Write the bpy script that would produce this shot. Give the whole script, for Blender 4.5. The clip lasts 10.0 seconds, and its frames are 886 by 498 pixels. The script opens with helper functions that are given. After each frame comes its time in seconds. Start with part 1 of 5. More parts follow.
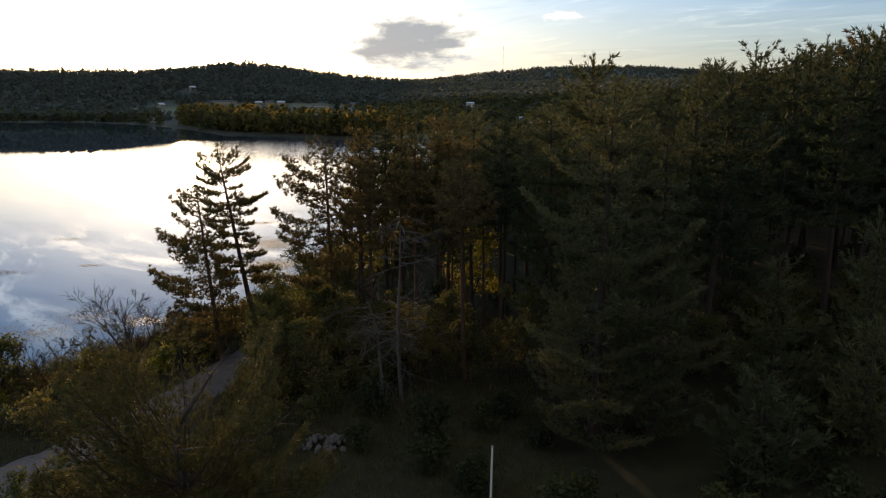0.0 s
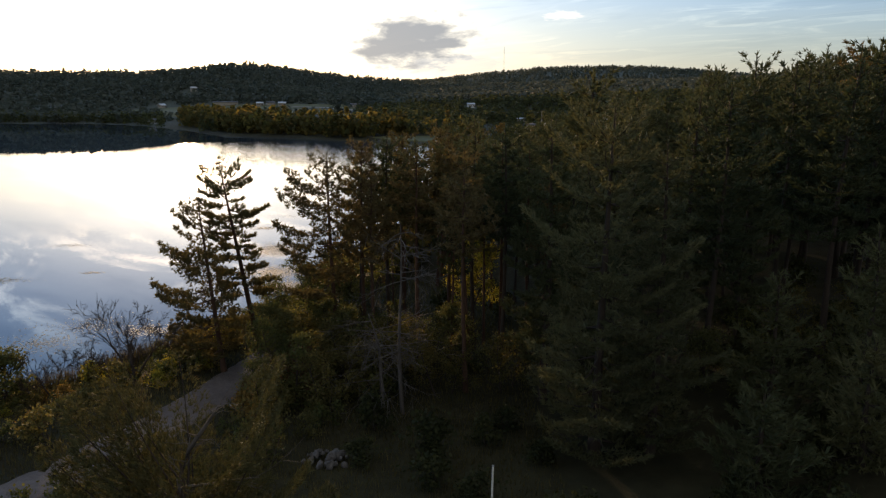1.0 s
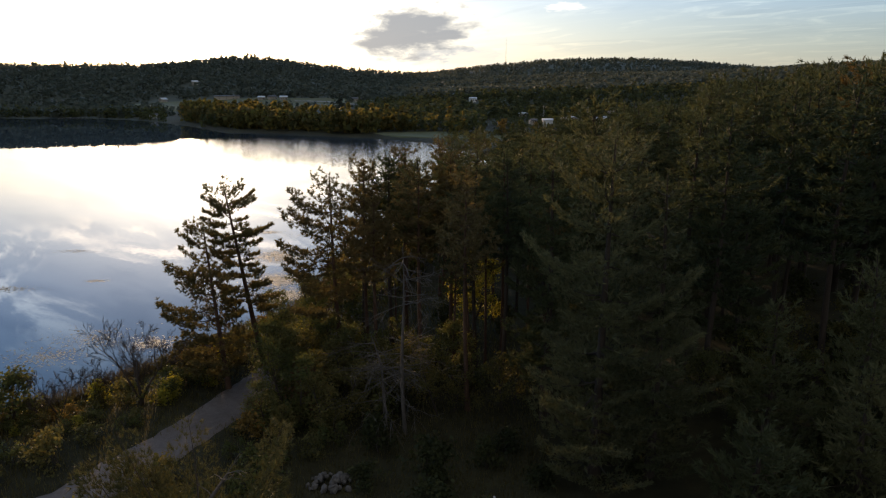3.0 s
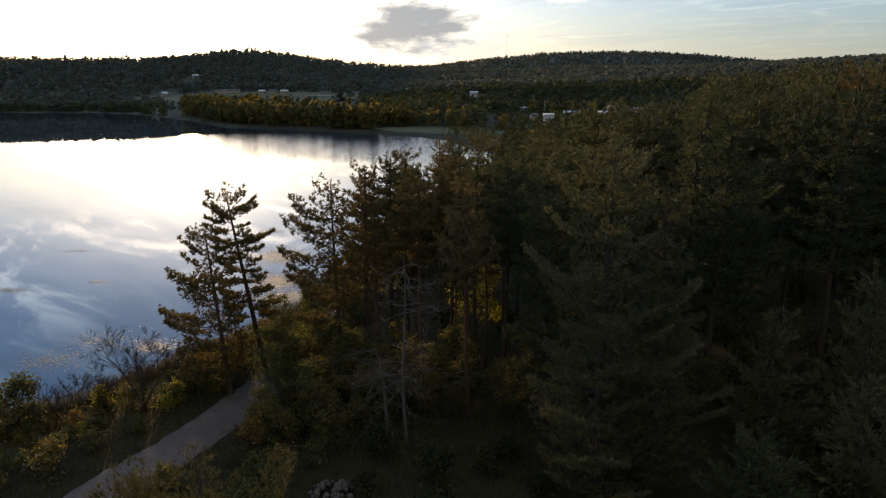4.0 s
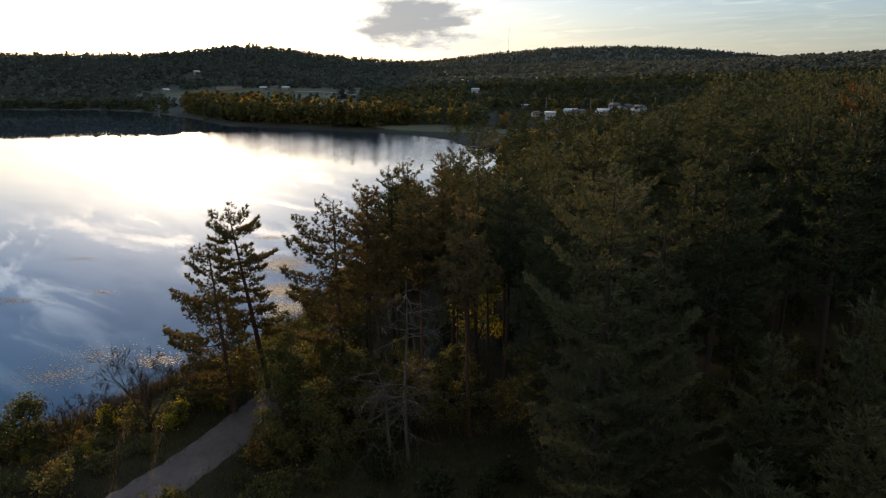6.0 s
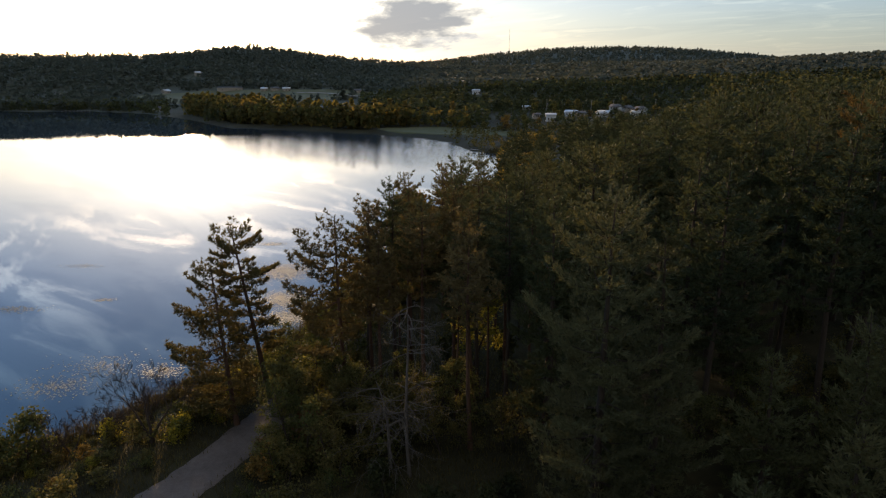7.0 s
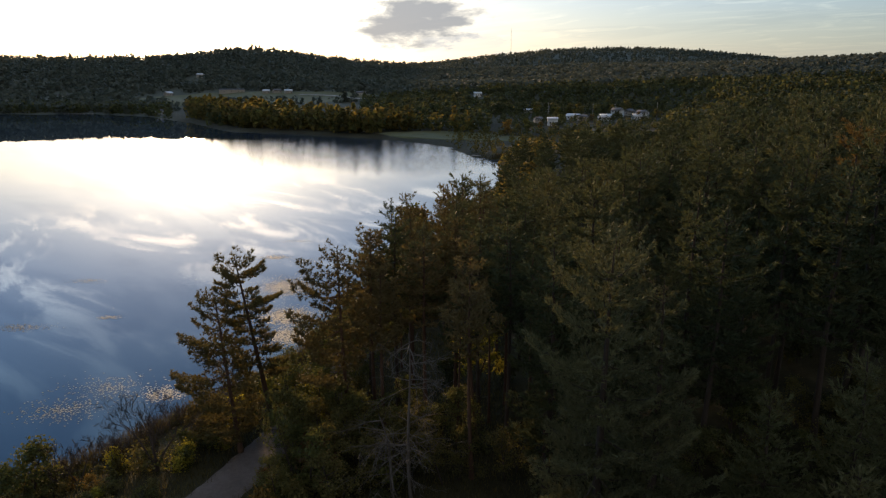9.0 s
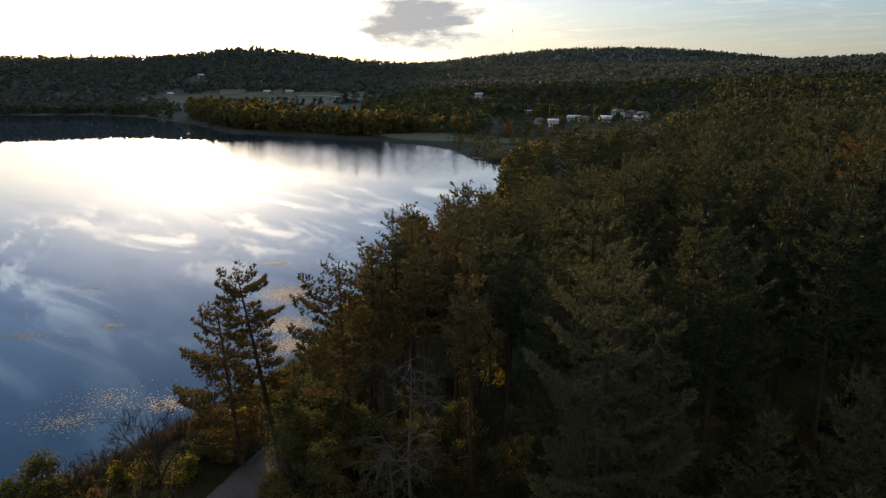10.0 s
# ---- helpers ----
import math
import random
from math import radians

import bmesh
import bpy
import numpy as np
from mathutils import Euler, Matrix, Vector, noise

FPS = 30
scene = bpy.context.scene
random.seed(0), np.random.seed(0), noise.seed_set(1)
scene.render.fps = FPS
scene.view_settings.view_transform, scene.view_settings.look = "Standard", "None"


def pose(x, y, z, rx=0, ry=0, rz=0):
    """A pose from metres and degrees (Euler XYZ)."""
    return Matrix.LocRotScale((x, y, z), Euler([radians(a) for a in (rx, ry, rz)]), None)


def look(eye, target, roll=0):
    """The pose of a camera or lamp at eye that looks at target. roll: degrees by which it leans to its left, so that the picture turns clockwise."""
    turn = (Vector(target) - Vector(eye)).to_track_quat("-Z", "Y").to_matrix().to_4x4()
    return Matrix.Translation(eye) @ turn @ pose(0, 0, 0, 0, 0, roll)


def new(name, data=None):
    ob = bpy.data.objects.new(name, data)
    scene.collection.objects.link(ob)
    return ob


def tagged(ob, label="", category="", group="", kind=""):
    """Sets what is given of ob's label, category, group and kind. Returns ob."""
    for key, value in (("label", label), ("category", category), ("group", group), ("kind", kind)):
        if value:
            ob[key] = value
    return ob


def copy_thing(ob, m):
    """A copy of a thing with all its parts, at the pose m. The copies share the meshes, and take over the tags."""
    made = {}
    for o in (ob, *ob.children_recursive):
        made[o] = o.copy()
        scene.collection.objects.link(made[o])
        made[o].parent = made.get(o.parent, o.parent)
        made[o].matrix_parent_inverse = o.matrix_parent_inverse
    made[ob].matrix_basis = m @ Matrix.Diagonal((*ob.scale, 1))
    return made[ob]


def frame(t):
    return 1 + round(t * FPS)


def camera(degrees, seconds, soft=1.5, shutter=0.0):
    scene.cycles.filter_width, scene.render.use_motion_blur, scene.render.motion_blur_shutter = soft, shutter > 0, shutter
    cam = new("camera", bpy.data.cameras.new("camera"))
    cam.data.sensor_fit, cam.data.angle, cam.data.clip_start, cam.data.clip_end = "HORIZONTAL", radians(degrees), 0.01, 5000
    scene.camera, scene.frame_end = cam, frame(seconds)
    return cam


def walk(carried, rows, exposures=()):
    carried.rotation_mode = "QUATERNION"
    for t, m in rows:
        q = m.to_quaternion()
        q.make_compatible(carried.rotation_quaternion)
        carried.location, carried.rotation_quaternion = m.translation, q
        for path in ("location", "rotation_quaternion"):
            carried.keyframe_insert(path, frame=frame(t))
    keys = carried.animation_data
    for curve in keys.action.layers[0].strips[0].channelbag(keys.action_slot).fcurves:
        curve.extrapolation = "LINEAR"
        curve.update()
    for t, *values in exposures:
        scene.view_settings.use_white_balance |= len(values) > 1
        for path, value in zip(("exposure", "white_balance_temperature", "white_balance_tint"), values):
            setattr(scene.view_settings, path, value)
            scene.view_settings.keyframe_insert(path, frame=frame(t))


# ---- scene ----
cam = camera(65.3, 10.0, soft=1.2)
# time, eye, pitch below the level, turn to the left, lean
PATH = [
    (0.0, 0.01, -0.05, 24.81, 12.20, -0.33, 0.15),
    (0.5, 0.01, -0.03, 25.40, 12.18, -0.28, 0.13),
    (1.0, 0.01, -0.02, 25.98, 12.22, -0.25, 0.12),
    (1.5, 0.01, -0.02, 26.59, 12.37, -0.21, 0.09),
    (2.0, 0.01, -0.03, 27.20, 12.53, -0.18, 0.07),
    (2.5, 0.00, -0.04, 27.83, 12.69, -0.14, 0.06),
    (4.0, -0.02, -0.05, 29.67, 13.41, -0.02, 0.02),
    (4.5, -0.02, -0.05, 30.25, 13.76, -0.00, 0.01),
    (5.0, -0.01, -0.05, 30.83, 13.81, 0.02, -0.00),
    (5.5, 0.00, -0.04, 31.44, 13.83, 0.07, -0.01),
    (7.0, -0.01, -0.03, 33.45, 13.85, 0.18, -0.06),
    (7.5, -0.01, -0.02, 34.14, 13.85, 0.20, -0.07),
    (8.0, 0.00, -0.01, 34.85, 13.86, 0.25, -0.08),
    (8.5, 0.01, -0.01, 35.59, 13.87, 0.28, -0.08),
    (9.0, 0.01, 0.00, 36.35, 13.86, 0.33, -0.09),
    (9.5, 0.00, -0.01, 37.11, 13.88, 0.37, -0.10),
    (10.0, 0.00, -0.02, 37.86, 13.90, 0.40, -0.09),
]
walk(cam, [(t, pose(x, y, z, 90 - p, 0, yaw) @ pose(0, 0, 0, 0, 0, lean)) for t, x, y, z, p, yaw, lean in PATH],
     exposures=[(0.0, 0.27), (10.0, 0.27)])

# ---- light: a low evening sun behind thin cloud over the lake ----
SUN_AZ, SUN_EL = -20.0, 4.6          # degrees to the right of +y, degrees above the level
sun_dir = Vector((math.sin(radians(SUN_AZ)) * math.cos(radians(SUN_EL)),
                  math.cos(radians(SUN_AZ)) * math.cos(radians(SUN_EL)), math.sin(radians(SUN_EL))))
sun_data = bpy.data.lights.new("sun", "SUN")
sun_data.energy, sun_data.angle, sun_data.color = 4.3, radians(1.2), (1.0, 0.64, 0.34)
sun = new("sun", sun_data)
sun.matrix_world = look((0, 0, 200), Vector((0, 0, 200)) - sun_dir)


class Nodes:
    """A short hand for building node trees."""

    def __init__(self, tree):
        self.t = tree
        tree.nodes.clear()

    def n(self, kind, **kw):
        node = self.t.nodes.new(kind)
        values = kw.get("i", {})
        if "operation" in kw:
            node.operation = kw["operation"]
        if "use_clamp" in kw:
            node.use_clamp = kw["use_clamp"]
        if "data_type" in kw:
            node.data_type = kw["data_type"]
        if "blend_type" in kw:
            node.blend_type = kw["blend_type"]
        if "interpolation_type" in kw:
            node.interpolation_type = kw["interpolation_type"]
        for key, value in values.items():
            if isinstance(value, bpy.types.NodeSocket):
                self.t.links.new(value, node.inputs[key])
            else:
                node.inputs[key].default_value = value
        return node

    def math(self, op, a, b=0.0, clamp=False):
        return self.n("ShaderNodeMath", operation=op, use_clamp=clamp, i={0: a, 1: b}).outputs[0]

    def vmath(self, op, a, b=(0, 0, 0)):
        return self.n("ShaderNodeVectorMath", operation=op, i={0: a, 1: b})

    def mix(self, f, a, b, blend="MIX"):
        return self.n("ShaderNodeMix", data_type="RGBA", blend_type=blend, i={0: f, 6: a, 7: b}).outputs[2]

    def ramp(self, f, stops):
        r = self.n("ShaderNodeValToRGB", i={0: f})
        el = r.color_ramp.elements
        while len(el) < len(stops):
            el.new(0.5)
        for e, (p, c) in zip(el, stops):
            e.position, e.color = p, (*c, 1) if len(c) == 3 else c
        return r.outputs[0]

    def noise(self, vec, scale, detail=4.0, rough=0.55, distort=0.0):
        return self.n("ShaderNodeTexNoise", i={"Vector": vec, "Scale": scale, "Detail": detail, "Roughness": rough, "Distortion": distort}).outputs[0]

    def span(self, f, a, b, c=0.0, d=1.0, smooth=True):
        return self.n("ShaderNodeMapRange", interpolation_type="SMOOTHSTEP" if smooth else "LINEAR",
                      i={0: f, 1: a, 2: b, 3: c, 4: d}).outputs[0]


def build_world():
    w = bpy.data.worlds.new("evening_sky")
    scene.world = w
    w.use_nodes = True
    k = Nodes(w.node_tree)
    d = k.n("ShaderNodeTexCoord").outputs["Generated"]
    sky = k.n("ShaderNodeTexSky")
    sky.sky_type, sky.sun_disc, sky.sun_elevation, sky.sun_rotation = "NISHITA", False, radians(SUN_EL), radians(SUN_AZ)
    sky.air_density, sky.dust_density, sky.ozone_density = 1.0, 1.2, 1.4
    base = k.mix(1.0, sky.outputs[0], (0.055, 0.06, 0.075, 1), "MULTIPLY")
    xyz = k.n("ShaderNodeSeparateXYZ", i={0: d})
    up = xyz.outputs[2]
    # bright veil round the sun
    dot = k.vmath("DOT_PRODUCT", d, tuple(sun_dir)).outputs["Value"]
    wide = k.math("POWER", k.math("MAXIMUM", dot, 0.0), 10.0)
    close = k.math("POWER", k.math("MAXIMUM", dot, 0.0), 70.0)
    tight = k.math("POWER", k.math("MAXIMUM", dot, 0.0), 380.0)
    core = k.math("POWER", k.math("MAXIMUM", dot, 0.0), 3000.0)
    low = k.span(up, 0.02, 0.30, 1.0, 0.0)
    veil = k.mix(1.0, k.mix(wide, (0, 0, 0, 1), (0.07, 0.15, 0.25, 1)), k.mix(close, (0, 0, 0, 1), (1.05, 0.96, 0.80, 1)), "ADD")
    veil = k.mix(1.0, veil, k.mix(tight, (0, 0, 0, 1), (2.4, 2.0, 1.5, 1)), "ADD")
    veil = k.mix(1.0, veil, k.mix(core, (0, 0, 0, 1), (14.0, 10.5, 6.0, 1)), "ADD")
    pale = k.mix(low, (0.105, 0.33, 0.72, 1), (0.18, 0.222, 0.246, 1))
    # away from the sun and overhead, out of view: even grey added as fill light
    pale = k.mix(k.span(up, 0.50, 0.85), pale, (0.33, 0.33, 0.33, 1))
    facing = k.vmath("DOT_PRODUCT", d, tuple(Vector((sun_dir[0], sun_dir[1], 0.0)).normalized())).outputs["Value"]
    pale = k.mix(k.span(facing, -0.35, 0.45), (0.27, 0.265, 0.26, 1), pale)
    wide_low = k.math("MULTIPLY", k.math("POWER", k.math("MAXIMUM", dot, 0.0), 5.0), low)
    pale = k.mix(1.0, pale, k.mix(wide_low, (0, 0, 0, 1), (0.36, 0.34, 0.28, 1)), "ADD")
    total = k.mix(1.0, k.mix(1.0, base, veil, "ADD"), pale, "ADD")
    # thin streaks of cloud on a level sheet
    flat = k.math("MAXIMUM", k.math("ADD", up, 0.10), 0.05)
    sheet = k.n("ShaderNodeCombineXYZ", i={0: k.math("DIVIDE", xyz.outputs[0], flat), 1: k.math("DIVIDE", xyz.outputs[1], flat), 2: 0.3}).outputs[0]
    spun = k.n("ShaderNodeMapping", i={0: sheet, 2: (0, 0, radians(38))}).outputs[0]
    turned = k.n("ShaderNodeMapping", i={0: spun, 1: (3.7, 1.3, 0), 3: (0.62, 1.5, 1.0)}).outputs[0]
    streak = k.noise(turned, 2.1, 9.0, 0.62, 1.6)
    patch = k.noise(sheet, 0.45, 3.0, 0.5, 0.3)
    streaks = k.math("MULTIPLY", k.math("MULTIPLY", k.span(streak, 0.47, 0.66), k.span(patch, 0.36, 0.54)), k.span(up, 0.05, 0.24, 0.12, 1.0))
    total = k.mix(streaks, total, k.mix(1.0, total, (2.1, 1.85, 1.55, 1), "MULTIPLY"))
    grey = k.math("MULTIPLY", k.span(k.noise(turned, 1.3, 7.0, 0.6, 1.2), 0.48, 0.64), k.span(up, 0.06, 0.22, 0.12, 0.30))
    total = k.mix(grey, total, k.mix(1.0, total, (0.46, 0.52, 0.62, 1), "MULTIPLY"))
    # one grey heap of cloud low over the hills
    def heap(az, el, wide_deg, high_deg, seed, low_edge, high_edge):
        a, e = radians(az), radians(el)
        c = Vector((math.sin(a) * math.cos(e), math.cos(a) * math.cos(e), math.sin(e)))
        side = Vector((math.cos(a), -math.sin(a), 0))
        top = side.cross(c)
        u = k.math("DIVIDE", k.vmath("DOT_PRODUCT", d, tuple(side)).outputs["Value"], math.sin(radians(wide_deg)))
        v = k.math("DIVIDE", k.vmath("DOT_PRODUCT", k.vmath("SUBTRACT", d, tuple(c)).outputs[0], tuple(top)).outputs["Value"], math.sin(radians(high_deg)))
        uv = k.n("ShaderNodeCombineXYZ", i={0: u, 1: v, 2: seed}).outputs[0]
        rad = k.vmath("LENGTH", k.n("ShaderNodeCombineXYZ", i={0: u, 1: v, 2: 0.0}).outputs[0]).outputs["Value"]
        lump = k.noise(uv, 1.5, 8.0, 0.6, 0.2)
        f = k.math("ADD", k.math("SUBTRACT", 1.0, rad), k.math("MULTIPLY", k.math("SUBTRACT", lump, 0.5), 2.5))
        ahead = k.math("GREATER_THAN", k.vmath("DOT_PRODUCT", d, tuple(c)).outputs["Value"], 0.5)
        return k.math("MULTIPLY", k.span(f, low_edge, high_edge), ahead), v, f
    m, v, f = heap(-2.2, 4.45, 6.0, 2.35, 5.3, 0.05, 0.30)
    body = k.mix(k.span(f, 0.05, 0.6), (0.98, 0.92, 0.80, 1), (0.34, 0.35, 0.37, 1))
    total = k.mix(k.math("MULTIPLY", m, 0.93), total, body)
    m2, v2, f2 = heap(2.2, 2.6, 4.5, 0.9, 7.7, 0.15, 0.55)
    total = k.mix(k.math("MULTIPLY", m2, 0.45), total, (0.62, 0.62, 0.62, 1))
    m3, v3, f3 = heap(9.5, 6.4, 2.0, 0.45, 11.7, 0.2, 0.5)
    total = k.mix(k.math("MULTIPLY", m3, 0.6), total, (1.0, 0.97, 0.9, 1))
    bg = k.n("ShaderNodeBackground", i={0: total, 1: 1.0})
    k.n("ShaderNodeOutputWorld", i={0: bg.outputs[0]})


build_world()


# ---- materials ----
def material(name, make):
    m = bpy.data.materials.new(name)
    m.use_nodes = True
    k = Nodes(m.node_tree)
    shader = make(k)
    k.n("ShaderNodeOutputMaterial", i={0: shader})
    return m


def where(k):
    return k.n("ShaderNodeNewGeometry").outputs["Position"]


def bump(k, height, strength, distance):
    return k.n("ShaderNodeBump", i={"Strength": strength, "Distance": distance, "Height": height}).outputs[0]


def leafy(name, stops, sheer=0.35, island=True, tint=0.25, gloss=0.7, speck=0.45, glow=(1.5, 1.35, 0.8, 1)):
    """Foliage: matt leaves that let some light through, each clump a little different, each tree too."""
    def make(k):
        geo = k.n("ShaderNodeNewGeometry")
        pick = geo.outputs["Random Per Island"] if island else k.noise(geo.outputs["Position"], 0.5)
        big = k.noise(geo.outputs["Position"], 0.35, 3.0)
        per = k.n("ShaderNodeObjectInfo").outputs["Random"]
        f = k.math("ADD", k.math("MULTIPLY", pick, speck), k.math("ADD", k.math("MULTIPLY", big, 0.35), k.math("MULTIPLY", per, tint)))
        c = k.ramp(f, stops)
        p = k.n("ShaderNodeBsdfPrincipled", i={"Base Color": c, "Roughness": gloss, "Specular IOR Level": 0.10})
        tr = k.n("ShaderNodeBsdfTranslucent", i={0: k.mix(1.0, c, glow, "MULTIPLY")})
        return k.n("ShaderNodeMixShader", i={0: sheer, 1: p.outputs[0], 2: tr.outputs[0]}).outputs[0]
    return material(name, make)


def matt(name, stops, scale, rough=0.85, relief=0.4, depth=0.02, stretch=(1, 1, 1), local=False, fine=8.0, spec=0.3):
    """A rough surface with stains at one scale, grain at another, and relief."""
    def make(k):
        v = k.n("ShaderNodeTexCoord").outputs["Object"] if local else where(k)
        v = k.n("ShaderNodeMapping", i={0: v, 3: stretch}).outputs[0]
        a, b = k.noise(v, scale, 5.0, 0.6), k.noise(v, scale * fine, 4.0, 0.65)
        f = k.math("ADD", k.math("MULTIPLY", a, 0.6), k.math("MULTIPLY", b, 0.4))
        p = k.n("ShaderNodeBsdfPrincipled", i={"Base Color": k.ramp(f, stops), "Roughness": rough, "Specular IOR Level": spec, "Normal": bump(k, f, relief, depth)})
        return p.outputs[0]
    return material(name, make)


M_needle = leafy("pine_needles", [(0.20, (0.030, 0.040, 0.023)), (0.45, (0.053, 0.065, 0.035)), (0.68, (0.079, 0.087, 0.044)), (0.92, (0.106, 0.103, 0.051))], 0.26, tint=0.55, speck=0.18)
M_needle_olive = leafy("olive_pine_needles", [(0.20, (0.034, 0.038, 0.018)), (0.5, (0.064, 0.064, 0.027)), (0.85, (0.108, 0.092, 0.038))], 0.24)
M_needle_pale = leafy("pale_pine_needles", [(0.20, (0.050, 0.058, 0.034)), (0.5, (0.092, 0.098, 0.053)), (0.85, (0.140, 0.132, 0.068))], 0.24, tint=0.3, speck=0.3)
M_needle_warm = leafy("russet_pine_needles", [(0.15, (0.050, 0.046, 0.022)), (0.5, (0.092, 0.080, 0.036)), (0.9, (0.15, 0.115, 0.050))], 0.36, speck=0.3, tint=0.2)
M_needle_red = leafy("red_pine_needles", [(0.15, (0.056, 0.050, 0.026)), (0.5, (0.096, 0.081, 0.039)), (0.9, (0.152, 0.112, 0.053))], 0.28, speck=0.3, tint=0.35)
M_needle_rust = leafy("rusty_needles", [(0.15, (0.075, 0.055, 0.024)), (0.5, (0.13, 0.090, 0.034)), (0.9, (0.19, 0.125, 0.046))], 0.25)
M_leaf_green = leafy("green_leaves", [(0.15, (0.032, 0.040, 0.016)), (0.5, (0.060, 0.070, 0.026)), (0.85, (0.110, 0.108, 0.036))], 0.36)
M_leaf_olive = leafy("olive_leaves", [(0.15, (0.044, 0.046, 0.020)), (0.5, (0.084, 0.080, 0.030)), (0.85, (0.135, 0.115, 0.042))], 0.36)
M_leaf_yellow = leafy("yellow_leaves", [(0.15, (0.09, 0.095, 0.018)), (0.5, (0.18, 0.175, 0.030)), (0.85, (0.28, 0.245, 0.04))], 0.42)
M_leaf_orange = leafy("orange_leaves", [(0.15, (0.070, 0.054, 0.022)), (0.5, (0.125, 0.088, 0.029)), (0.85, (0.19, 0.122, 0.036))], 0.36)
M_leaf_bush = leafy("bush_leaves", [(0.15, (0.042, 0.050, 0.022)), (0.5, (0.078, 0.086, 0.034)), (0.85, (0.125, 0.118, 0.044))], 0.32)
# darker copy of the green leaves: the stand's shade is in the colour
M_leaf_shaded = leafy("shade_toned_undergrowth_leaves", [(0.15, (0.016, 0.020, 0.010)), (0.5, (0.030, 0.036, 0.016)), (0.85, (0.056, 0.058, 0.022))], 0.30)
M_leaf_red = leafy("red_leaves", [(0.15, (0.045, 0.030, 0.018)), (0.5, (0.078, 0.046, 0.026)), (0.85, (0.12, 0.065, 0.03))], 0.30)
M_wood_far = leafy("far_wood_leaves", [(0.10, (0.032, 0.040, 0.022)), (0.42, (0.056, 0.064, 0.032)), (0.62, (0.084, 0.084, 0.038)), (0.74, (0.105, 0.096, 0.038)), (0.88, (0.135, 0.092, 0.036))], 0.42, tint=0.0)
# hill leaves carry the distance haze in their colour: paler, greyer green
M_wood_hazed = leafy("hazed_hill_leaves", [(0.10, (0.056, 0.066, 0.055)), (0.42, (0.072, 0.083, 0.066)), (0.70, (0.090, 0.097, 0.073)), (0.90, (0.108, 0.102, 0.074))], 0.34, tint=0.0, speck=0.35, glow=(1.2, 1.15, 1.0, 1))
M_wood_autumn = leafy("autumn_wood_leaves", [(0.12, (0.044, 0.048, 0.022)), (0.38, (0.082, 0.076, 0.030)), (0.60, (0.135, 0.105, 0.036)), (0.85, (0.215, 0.128, 0.040))], 0.58, tint=0.0)
M_bark = matt("pine_bark", [(0.25, (0.016, 0.012, 0.009)), (0.5, (0.038, 0.028, 0.021)), (0.8, (0.068, 0.050, 0.038))], 2.5, 0.9, 0.8, 0.05, (1, 1, 0.25), True)
M_bark_red = matt("red_pine_bark", [(0.25, (0.03, 0.017, 0.012)), (0.5, (0.066, 0.036, 0.023)), (0.8, (0.11, 0.064, 0.042))], 2.5, 0.9, 0.8, 0.05, (1, 1, 0.3), True)
M_dead = matt("weathered_dead_wood", [(0.25, (0.040, 0.035, 0.031)), (0.5, (0.084, 0.074, 0.066)), (0.8, (0.14, 0.125, 0.113))], 3.0, 0.85, 0.6, 0.03, (1, 1, 0.2), True)
M_twig = matt("bare_twigs", [(0.25, (0.020, 0.015, 0.012)), (0.5, (0.038, 0.028, 0.022)), (0.8, (0.062, 0.047, 0.038))], 4.0, 0.85, 0.4, 0.01, (1, 1, 0.3), True)
M_grass = leafy("bank_grass", [(0.15, (0.046, 0.044, 0.020)), (0.5, (0.090, 0.078, 0.034)), (0.85, (0.155, 0.122, 0.058))], 0.4, tint=0.0)
M_reed = leafy("dry_reeds", [(0.15, (0.04, 0.035, 0.018)), (0.5, (0.08, 0.066, 0.034)), (0.85, (0.14, 0.112, 0.06))], 0.3, tint=0.0)
M_rock = matt("field_stone", [(0.25, (0.045, 0.042, 0.040)), (0.5, (0.085, 0.080, 0.076)), (0.8, (0.14, 0.132, 0.125))], 2.2, 0.85, 0.6, 0.04, (1, 1, 1), True)


def gravel(k):
    v = where(k)
    a, b, c = k.noise(v, 0.35, 4.0, 0.6), k.noise(v, 3.0, 5.0, 0.65), k.noise(v, 24.0, 3.0, 0.7)
    f = k.math("ADD", k.math("MULTIPLY", a, 0.4), k.math("ADD", k.math("MULTIPLY", b, 0.3), k.math("MULTIPLY", c, 0.3)))
    col = k.ramp(f, [(0.30, (0.058, 0.050, 0.047)), (0.48, (0.105, 0.091, 0.086)), (0.72, (0.170, 0.150, 0.143))])
    fallen = k.math("MULTIPLY", k.span(k.noise(v, 7.0, 4.0, 0.7), 0.60, 0.66), k.span(k.noise(v, 0.25, 3.0, 0.6), 0.45, 0.65))
    col = k.mix(fallen, col, (0.10, 0.050, 0.022, 1))
    return k.n("ShaderNodeBsdfPrincipled", i={"Base Color": col, "Roughness": 0.95, "Specular IOR Level": 0.2, "Normal": bump(k, k.math("ADD", b, c), 0.6, 0.05)}).outputs[0]


